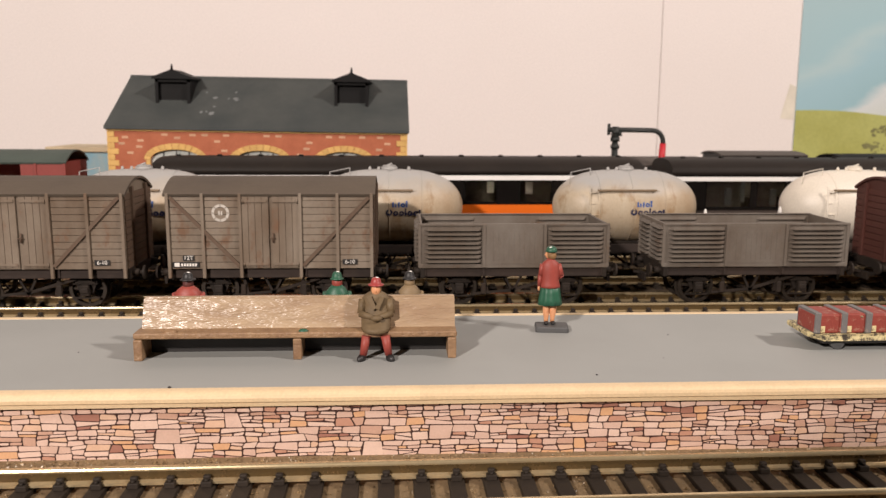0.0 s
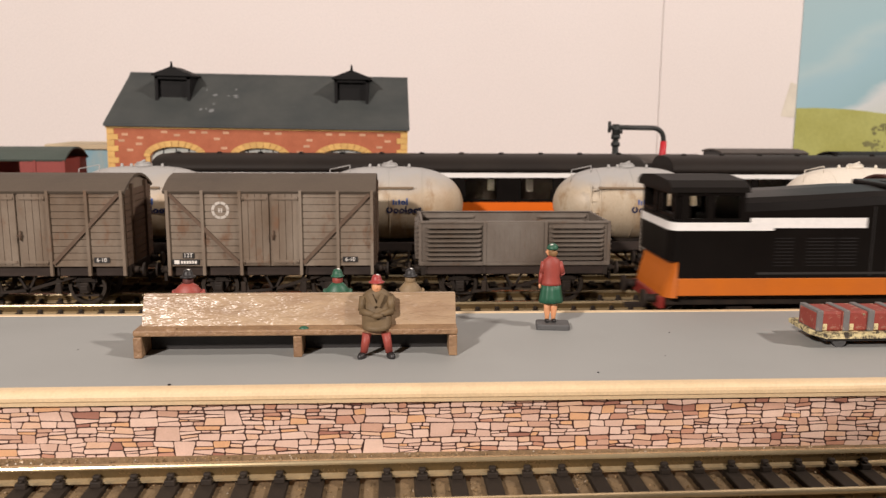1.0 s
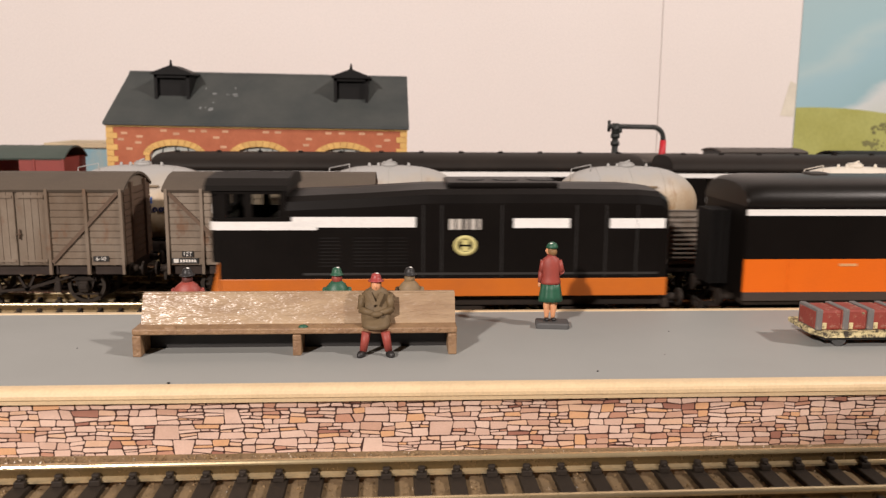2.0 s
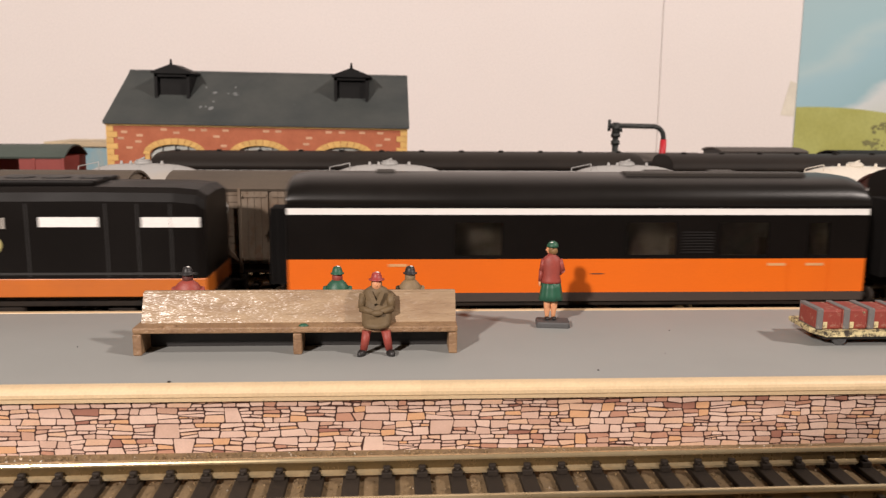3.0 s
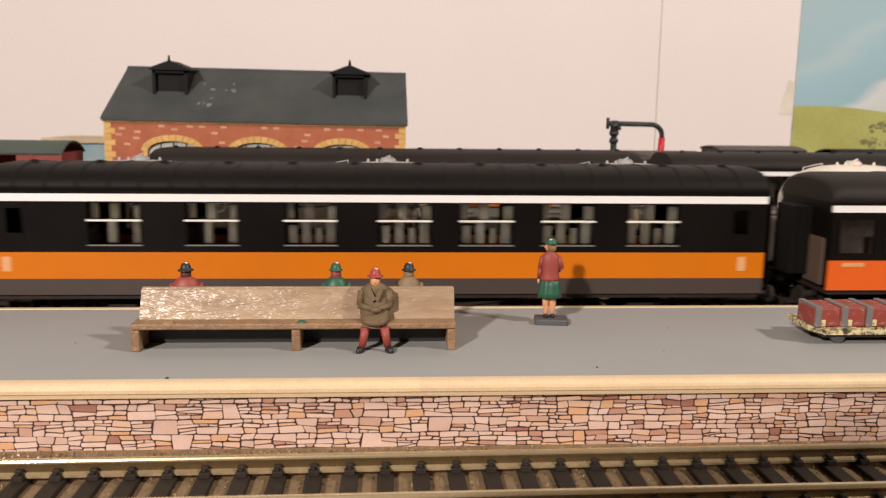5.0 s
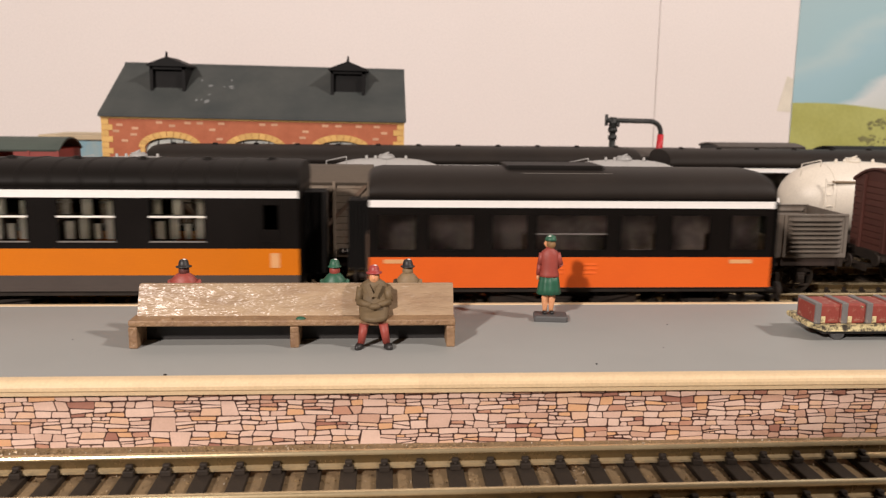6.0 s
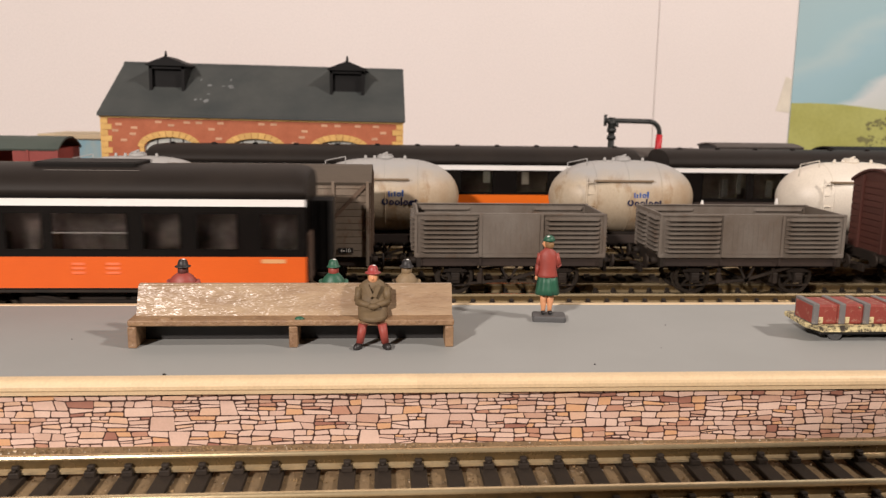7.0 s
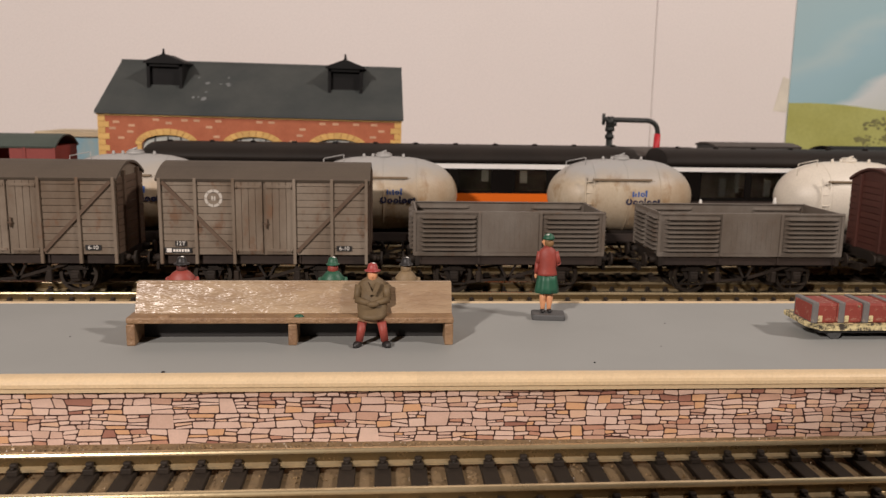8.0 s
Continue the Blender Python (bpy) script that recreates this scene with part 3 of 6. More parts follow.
def greyed_top(m, z0, z1, top_tone):
    """A greyer tone mixed in towards the upper side, with an uneven edge."""
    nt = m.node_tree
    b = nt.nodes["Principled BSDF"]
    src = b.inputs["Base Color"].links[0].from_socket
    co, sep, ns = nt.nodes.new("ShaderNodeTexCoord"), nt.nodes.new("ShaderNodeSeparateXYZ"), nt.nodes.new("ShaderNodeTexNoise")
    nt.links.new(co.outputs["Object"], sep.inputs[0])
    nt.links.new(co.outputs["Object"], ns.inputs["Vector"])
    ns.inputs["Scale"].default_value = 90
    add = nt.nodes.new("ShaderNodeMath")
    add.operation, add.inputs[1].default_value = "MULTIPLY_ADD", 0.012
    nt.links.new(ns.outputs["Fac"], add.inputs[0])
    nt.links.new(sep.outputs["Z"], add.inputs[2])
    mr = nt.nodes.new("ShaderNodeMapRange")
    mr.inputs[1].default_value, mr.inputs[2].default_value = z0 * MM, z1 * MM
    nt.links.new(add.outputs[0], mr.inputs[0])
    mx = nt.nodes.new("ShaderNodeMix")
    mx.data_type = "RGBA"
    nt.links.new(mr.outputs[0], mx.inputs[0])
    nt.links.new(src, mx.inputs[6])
    mx.inputs[7].default_value = (*top_tone, 1)
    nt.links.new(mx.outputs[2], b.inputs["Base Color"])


greyed_top(TANKSHELL, 42.0, 50.0, (0.40, 0.39, 0.375))
BLUE = paint("blue_lettering_paint", (0.03, 0.11, 0.38), 0.5)
NAVY = paint("dark_blue_lettering_paint", (0.015, 0.02, 0.06), 0.5)


def tank_wagon(x, label, shell):
    w = thing("tank_wagon", label, "tank wagon", (x, Y_TANK, RAIL), "cement tank wagons in the siding")
    a, r, zc = 32.3, 16.2, 30.4
    bm = bmesh.new()
    n = 40
    xs = [a * math.sin(math.pi / 2 * k / 22) * 0.999 for k in range(-22, 23)]
    loft(bm, [[(px, max(0.3, r * (1 - abs(px / a) ** 3.0) ** 0.5) * math.cos(t), zc + max(0.3, r * (1 - abs(px / a) ** 3.0) ** 0.5) * math.sin(t)) for t in [math.tau * i / n for i in range(n)]] for px in xs])
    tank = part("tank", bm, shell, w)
    for px in (-14.0, 0.0, 14.0):
        rr = r * (1 - abs(px / a) ** 3.0) ** 0.5
        bm = bmesh.new()
        loft(bm, [[(px + dx, (rr + h) * math.cos(t), zc + (rr + h) * math.sin(t)) for t in [math.tau * i / n for i in range(n)]] for dx, h in ((-0.35, -0.2), (-0.25, 0.12), (0.25, 0.12), (0.35, -0.2))], closed=False)
        part("weld_seam", bm, shell, tank)
    bm = bmesh.new()
    rod(bm, (0, 0, zc + r - 0.4), (0, 0, zc + r + 1.0), 3.6, n=16)
    rod(bm, (0, 0, zc + r + 1.0), (0, 0, zc + r + 1.6), 2.9, n=16)
    rod(bm, (-1.5, -1.5, zc + r + 1.4), (1.2, -1.5, zc + r + 2.5), 0.45, n=6)
    part("filling_hatch", bm, shell, tank)
    for px in (-8.5, 8.5, -4.6):
        bm = bmesh.new()
        rod(bm, (px, -2, zc + r - 0.8), (px, -2, zc + r + 1.2), 0.9, 0.5, n=8)
        part("valve", bm, shell, tank)
    # ladder and walkway on the near side
    bm = bmesh.new()
    for px in (-18.8, -15.0):
        rod(bm, (px, -15.9, 17.5), (px, -14.2, 40.0), 0.35, n=6)
    for i in range(5):
        t = i / 4.6
        rod(bm, (-18.8, -15.9 + 1.7 * t, 18.5 + 22 * t), (-15.0, -15.9 + 1.7 * t, 18.5 + 22 * t), 0.28, n=6)
    part("ladder", bm, shell, w)
    bm = bmesh.new()
    box(bm, -15.4, 10.0, -15.2, -13.0, 38.2, 38.95)
    for i in range(6):
        bar(bm, (-14 + i * 5.0, -13.8, 38.3), (-12.8 + i * 5.0, -13.8, 36.2), 0.7, 0.8)
    part("walkway", bm, RUSTY, w)
    bm = bmesh.new()
    rod(bm, (-26.0, -5, 39), (-25.5, -5, 45.6), 0.2, n=6)
    rod(bm, (-25.5, -5, 45.6), (-17.0, -5, 47.4), 0.2, n=6)
    rod(bm, (-17.0, -5, 44.0), (-17.0, -5, 47.4), 0.2, n=6)
    part("handrail", bm, shell, w)
    # two lines of painted name, kept to plain upright strokes and rounds of its size
    for z, h, x0, strokes, material in ((32.6, 2.2, 1.4, "|.|oI", BLUE), (29.2, 2.5, -1.4, "OooIoo|", NAVY)):
        bm = bmesh.new()
        y = -math.sqrt(max(1.0, r * r - (z - zc) ** 2)) - 0.1
        lx = x0
        for mark in strokes:
            if mark in "Oo":
                q = h * (0.56 if mark == "O" else 0.42)
                k = 16
                ring = [(math.cos(math.tau * i / k), math.sin(math.tau * i / k)) for i in range(k)]
                loft(bm, [[(lx + q + cx * q * e, yy, z - h / 2 + q + cz * q * e) for cx, cz in ring] for e, yy in ((1.0, y + 0.5), (1.0, y), (0.45, y), (0.45, y + 0.5))], 0, False, closed=False)
                lx += 2 * q + 0.35
            else:
                top = {"|": 0.5, "I": 0.75, ".": 0.2}[mark] * h
                box(bm, lx, lx + 0.62, y, y + 0.5, z - h / 2, z + top)
                lx += 1.1 if mark != "." else 1.3
        tagged(part("lettering", bm, material, tank, "dark blue painted name on the tank side"), kind="stuff")
    for s in (-1, 1):
        bm = bmesh.new()
        prism(bm, [(-12, 11), (12, 11), (13, 18), (10, 17.0), (5, 14.9), (0, 14.2), (-5, 14.9), (-10, 17.0), (-13, 18)], s * 20 - 2, s * 20 + 2)
        part("saddle", bm, IRON, w)
    bm = bmesh.new()
    box(bm, -31, 31, -7, 7, 9.5, 15.6, cut=0.4)
    part("centre_sill", bm, IRON, w)
    wagon_running_gear(w, 33.0, 42.0)
    return w


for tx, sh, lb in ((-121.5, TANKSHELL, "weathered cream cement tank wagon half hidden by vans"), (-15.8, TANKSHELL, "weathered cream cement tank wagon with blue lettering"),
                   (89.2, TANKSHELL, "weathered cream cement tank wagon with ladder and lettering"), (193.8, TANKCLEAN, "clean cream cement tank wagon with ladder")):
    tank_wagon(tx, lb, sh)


PANEL = paint("dull_brown_panelling", (0.25, 0.19, 0.15), 0.7, other=(0.08, 0.06, 0.045), coarse=60, amount=1.0)
DIMPANEL = paint("dim_mauve_panelling", (0.34, 0.25, 0.23), 0.5, other=(0.05, 0.038, 0.036), coarse=70, amount=1.0)
PALEPANEL = paint("pale_inner_panel", (0.66, 0.60, 0.53), 0.8, other=(0.42, 0.34, 0.25), coarse=90, amount=0.9)
# Paler than the roof, to paint the light caught on the hatches.
HATCH = paint("lit_roof_hatch", (0.030, 0.024, 0.019), 0.6, coarse=60)
DULL = paint("dull_frame_glint_and_reflection", (0.17, 0.155, 0.14), 0.6)
BELLOWS = paint("black_bellows", (0.007, 0.006, 0.0055), 0.7, spec=0.15)
SILLPAINT = paint("weathered_orange_sill", (0.50, 0.125, 0.008), 0.45, other=(0.40, 0.10, 0.010), coarse=60, amount=0.7, grain=2500, bump=0.04)
# ---- carriages ----
def bogie(parent, x, wheels=2, name="bogie", base=20.0):
    bm = bmesh.new()
    for s in (-1, 1):
        y = s * 11.4
        box(bm, -15, 15, y - 0.8, y + 0.8, 7.0, 9.6, cut=0.3)
        for dx in (-base / 2, base / 2):
            box(bm, dx - 2.2, dx + 2.2, y - 1.3, y + 1.3, 4.4, 9.0, cut=0.3)
        for dx in (-3.2, 0, 3.2):
            rod(bm, (dx, y - s * 0.2, 4.0), (dx, y - s * 0.2, 8.0), 1.2, n=8)
    box(bm, -4, 4, -11, 11, 7.4, 10.8, cut=0.3)
    b = part(name, bm, IRON, parent, at=(x, 0, 0))
    return b, [wheelset(b, -base / 2), wheelset(b, base / 2)]


def carriage(name, label, category, at, length, z, windows, doors=(), colours=None, group="", roof_end=5.0, roof_vents=True, bars=(), inner=True, roofing=None):
    """A hollow carriage. z: skirt foot, skirt top, sill of the white line's foot and top, roof crown, window foot and head (from the rail top);
    windows: (x0, x1) from the left end; bars: height of a white bar across each window."""
    lower, skirt = colours
    zf, zs, zo, zl, zt, zr, w0, w1 = z
    c = thing(name, label, category, at, group)
    hw, th = 17.2, 1.0
    openings = sorted(list(windows) + list(doors))
    for s in (-1, 1):
        ya, yb = (s * hw, s * (hw - th)) if s < 0 else (s * (hw - th), s * hw)
        for nm, z0, z1, material in (("skirt", zf, zs, skirt), ("lower_panel", zs, zo, lower), ("white_line", zl, zt, WHITE)):
            bm = bmesh.new()
            lip = 0.12 if nm == "white_line" else 0.0
            box(bm, 0.3, length - 0.3, ya - (lip if s < 0 else 0), yb + (lip if s > 0 else 0), z0, z1)
            part(nm, bm, material, c, {"lower_panel": "orange lower body panel", "white_line": "thin white line", "skirt": "dark lower edge"}[nm])
        bm = bmesh.new()
        box(bm, 0.3, length - 0.3, ya, yb, zo, w0)
        box(bm, 0.3, length - 0.3, ya, yb, w1, zl) if w1 < zl - 0.05 else None
        edge = 0.3
        for a, b in openings:
            box(bm, edge, a, ya, yb, w0, min(w1, zl))
            edge = b
        box(bm, edge, length - 0.3, ya, yb, w0, min(w1, zl))
        box(bm, 0.3, length - 0.3, ya, yb, zt, zt + 0.8)
        part("side_wall", bm, BLACK, c, "black upper body side")
        for a, b in openings:
            bm = bmesh.new()
            y = s * (hw - 0.55)
            box(bm, a, b, y - 0.12, y + 0.12, w0, min(w1, zl))
            win = part("window", bm, GLASS, c)
            bm = bmesh.new()
            yy = s * (hw + 0.02)
            for q in ((a - 0.15, a + 0.3, w0 - 0.1, w1), (b - 0.3, b + 0.15, w0 - 0.1, w1), (a, b, w0 - 0.1, w0 + 0.3)):
                box(bm, q[0], q[1], yy - 0.15, yy + 0.15, q[2], min(q[3], zl - 0.02))
            part("window_frame", bm, BLACK, win)
            if bars and (a, b) in windows:
                for zb, hh in ((bars[0], 0.55), (w0 - 0.05, 0.4)):
                    bm = bmesh.new()
                    box(bm, a - 0.1, b + 0.1, yy - 0.22, yy + 0.18, zb, zb + hh)
                    part("window_bar", bm, LETTER if hh > 0.5 else DULL, win, "thin white window bar")
    # roof with rounded ends
    n = 16
    rings = []
    for px, k in ((0.0, 0.78), (0.5, 0.86), (1.4, 0.93), (roof_end, 1.0), (length - roof_end, 1.0), (length - 1.4, 0.93), (length - 0.5, 0.86), (length, 0.78)):
        k = k if roof_end > 3 else 0.94 + (k - 0.78) * 0.27
        rings.append([(px, hw * (0.985 + 0.015 * k) * math.copysign(abs(math.sin(t)) ** 0.72, math.sin(t)), zt + 0.8 + (zr - zt - 0.8) * k * max(0.0, math.cos(t)) ** 0.9) for t in [math.pi * (i / n - 0.5) for i in range(n + 1)]])
    bm = bmesh.new()
    loft(bm, rings)
    part("roof", bm, roofing or ROOFBLACK, c, "black arched roof")
    if bars:
        for i in range(1, 26):
            px = length * i / 26
            bm = bmesh.new()
            loft(bm, [[(px + dx, p[1] * (1 + q), zt + 0.8 + (p[2] - zt - 0.8) * (1 + q * 2.2)) for p in rings[3]] for dx, q in ((-0.7, -0.004), (-0.4, 0.014), (0.4, 0.014), (0.7, -0.004))])
            part("roof_rib", bm, ROOFBLACK, c)
    if roof_vents:
        k = max(3, int(length / 19))
        for i in range(k):
            bm = bmesh.new()
            px = length * (i + 0.5) / k
            loft(bm, [oval(px, -3.2, zr - 0.9, 1.6, 1.3, 10), oval(px, -3.2, zr + 0.3, 1.4, 1.1, 10), oval(px, -3.2, zr + 0.8, 0.9, 0.7, 10)])
            part("roof_ventilator", bm, ROOFBLACK, c)
    for px in (0.0, length):
        s = -1 if px == 0 else 1
        bm = bmesh.new()
        box(bm, min(px, px - s), max(px, px - s), -hw + 1.0, hw - 1.0, zf + 1, zt + 0.8)
        part("end_wall", bm, BLACK, c)
        bm = bmesh.new()
        for k in range(5):
            xx = px + s * (0.8 + k * 1.3)
            box(bm, xx - 0.5, xx + 0.5, -6.0 + (k % 2) * 0.4, 6.0 - (k % 2) * 0.4, zf + 3, zt - 1.5, cut=0.2)
        part("gangway_bellows", bm, BELLOWS, c, "black corridor connection")
        for sy in (-1, 1):
            bm = bmesh.new()
            rod(bm, (px, sy * 11.3, 13.6), (px + s * 4.5, sy * 11.3, 13.6), 1.2, n=8)
            rod(bm, (px + s * 4.5, sy * 11.3, 13.6), (px + s * 5.4, sy * 11.3, 13.6), 2.7, n=14)
            part("buffer", bm, IRON, c)
        bm = bmesh.new()
        bar(bm, (px - s * 8, -1.5, 8.6), (px + s * 8.5, -1.5, 8.6), 1.2, 3.0)
        box(bm, px + s * 7 - 0.5, px + s * 7 + 0.5, -4.5, 4.5, 7.4, 10.2)
        part("coupling", bm, IRON, c)
    bm = bmesh.new()
    box(bm, 1, length - 1, -hw + 1.1, hw - 1.1, zf - 1.5, zf + 0.9)
    part("underframe", bm, IRON, c)
    for dx in (0.36, 0.5, 0.62):
        bm = bmesh.new()
        box(bm, length * dx - 7, length * dx + 7, -12, 12, zf - 6.5, zf - 1.5, cut=0.4)
        part("equipment_box", bm, IRON, c)
    for sy in (-1, 1):
        bm = bmesh.new()
        bar(bm, (length * 0.3, sy * 13, zf - 1.6), (length * 0.42, sy * 13, zf - 5.0), 0.9, 0.8)
        bar(bm, (length * 0.42, sy * 13, zf - 5.0), (length * 0.58, sy * 13, zf - 5.0), 0.9, 0.8)
        bar(bm, (length * 0.58, sy * 13, zf - 5.0), (length * 0.7, sy * 13, zf - 1.6), 0.9, 0.8)
        part("truss_rod", bm, IRON, c)
    if not bars:
        bm = bmesh.new()
        y = {"generator_van": -9.0, "brake_coach": -11.0}.get(name, -7.0)
        box(bm, 2, length - 2, y, y + 0.8, zf + 1, zt)
        part("corridor_partition", bm, DIMPANEL if name == "brake_coach" else PANEL, c, "dull brown inner partition")
    if inner:
        for i, (a, b) in enumerate(windows):
            for y0, y1 in ((-14.5, -3.5), (3.5, 14.5)):
                for u in (b + 0.8, a - 3.2):
                    bm = bmesh.new()
                    box(bm, u, u + 2.4, y0, y1, zf + 1, w0 + 4.5, cut=0.5)
                    part("seat", bm, SEATS, c)
            if bars:
                k = b - a
                # Pale panels close behind the panes, above and below the bar.
                for u, v, zb, zt_ in ((0.0, 0.17, bars[0] + 0.6, w1), (0.36, 0.56, bars[0] + 0.4, w1), (0.80, 1.0, bars[0] + 0.4, w1 - 0.6), (0.30, 0.48, w0 + 0.4, bars[0] - 0.3), (0.76, 0.96, w0 + 0.4, bars[0] - 0.3)) + (((0.04, 0.22, w0 + 0.4, bars[0] - 1.2), (0.56, 0.70, w0 + 0.4, bars[0] - 2.0)) if i > 1 else ()):
                    bm = bmesh.new()
                    box(bm, a + k * u + 0.35, a + k * v, -14.6, -13.6, zb, zt_ - 0.2, cut=0.2)
                    part("seat_back", bm, PALEPANEL, c, "pale panel behind the glass")
    wheels = []
    for bx in (length * 0.155, length * 0.845):
        wheels += bogie(c, bx)[1]
    return c, wheels


def louvres(parent, x0, x1, z0, z1, n, y=-17.3, material=BLACK):
    bm = bmesh.new()
    for i in range(n):
        z = z0 + (z1 - z0) * i / n
        prism(bm, [(y + 0.15, z), (y - 0.12, z + 0.15), (y + 0.15, z + (z1 - z0) / n * 0.7)], x0, x1)
    tagged(part("louvre", bm, material, parent), kind="stuff")


def plate_on(parent, x0, x1, z0, z1, material, name="label", y=-17.2, label=""):
    bm = bmesh.new()
    box(bm, x0, x1, y - 0.12, y + 0.05, z0, z1)
    return part(name, bm, material, parent, label)


# train, in order from the front; x here is from the locomotive's nose
D0 = 206.0
k1, k1_wheels = carriage("generator_van", "black and orange parcels and heating van with a white line", "carriage", (162.5 + D0, Y_TRAIN, RAIL), 176.5,
                         (13.5, 16.2, 26.5, 39.9, 41.8, 51.2, 27.4, 37.6), [(49.6, 64.0), (101.4, 117.0), (130.0, 145.5)], [(157.5, 164.5)], (ORANGE, SKIRT), "passing train", 6.0, False, roofing=ROOFSATIN)
louvres(k1, 118.4, 128.4, 28.2, 35.2, 8)
# Pale bars painted for the highlight spots on the orange panel.
for px in (30.0, 145.5, 157.5):
    plate_on(k1, px, px + 5.6, 24.3, 25.1, PALE, "handrail_mark")
for a, b in ((14.0, 15.0), (152.0, 152.6), (164.6, 165.2)):
    plate_on(k1, a, b, 16.4, 26.4, ORANGE, "door_edge")
for a, b in ((76, 80.5), (91, 95)):
    plate_on(k1, a, b, 21.8, 22.1, SKIRT, "door_handle")
for a, b, y in ((103, 160, -5.0), (112, 120, 2.0), (133, 141, 2.0), (26, 32, 0)):
    bm = bmesh.new()
    box(bm, a, b, y - 3, y + 3, 50.0, 51.9, cut=0.4)
    part("roof_hatch", bm, HATCH, k1)
c2_windows = [(28.9, 44.4), (56.8, 72.2), (85.4, 100.8), (112.7, 128.7), (136.9, 153.2), (161.5, 177.7), (187.5, 203.5)]
k2, k2_wheels = carriage("passenger_coach", "black and amber passenger coach with seven wide windows", "carriage", (357.3 + D0, Y_TRAIN, RAIL), 230.6,
                         (15.0, 19.8, 27.7, 42.6, 44.8, 52.8, 29.6, 42.2), c2_windows, [(6.0, 11.0), (219.8, 224.8)], (AMBER, SKIRT), "passing train", 2.0, True, (36.8,))
for px in (5.9, 219.7):
    for z0, z1 in ((29.5, 33.4), (40.6, 42.3)):
        plate_on(k2, px, px + 5.2, z0, z1, BLACK, "door_panel")
for px in (4.2, 222.0):
    plate_on(k2, px, px + 2.6, 22.0, 26.4, PALE)
c3_windows = [(2.6, 14.2), (17.6, 31.2), (36.6, 47.4), (49.8, 71.4), (75.4, 86.4), (90.8, 103.0), (109.2, 120.4)]
k3, k3_wheels = carriage("brake_coach", "short black and bright orange brake coach with dark windows", "carriage", (607.9 + D0, Y_TRAIN, RAIL), 122.8,
                         (15.8, 15.9, 25.2, 40.1, 42.2, 51.0, 27.2, 37.9), c3_windows, (), (REDORANGE, SKIRT), "passing train", 4.0, False, roofing=DUSTYROOF)
for a, b in ((4.5, 11.5), (109.5, 116.5)):
    plate_on(k3, a, b, 23.3, 24.5, PALE, "handrail_mark")
louvres(k3, 55.0, 58.6, 20.0, 24.0, 3, material=REDORANGE)
louvres(k3, 64.8, 68.6, 20.0, 24.0, 3, material=REDORANGE)
bm = bmesh.new()
box(bm, 42, 72, -8, 8, 49.6, 52.0, cut=0.5)
part("roof_hatch", bm, ROOFBLACK, k3)
# Pale strip that paints the highlight line beside the hatch.
bm = bmesh.new()
box(bm, 46.5, 73.5, -11.3, -10.9, 49.6, 49.9)
part("roof_strip", bm, DULL, k3, "thin pale strip painted as a glint along the roof hatch")
plate_on(k3, 49.8, 71.4, 32.1, 32.4, DULL, "window_bar")
for a, b in ((2.6, 14.2), (49.8, 71.4), (75.4, 86.4)):
    plate_on(k3, a, b, 27.2, 27.45, DULL, "window_sill")


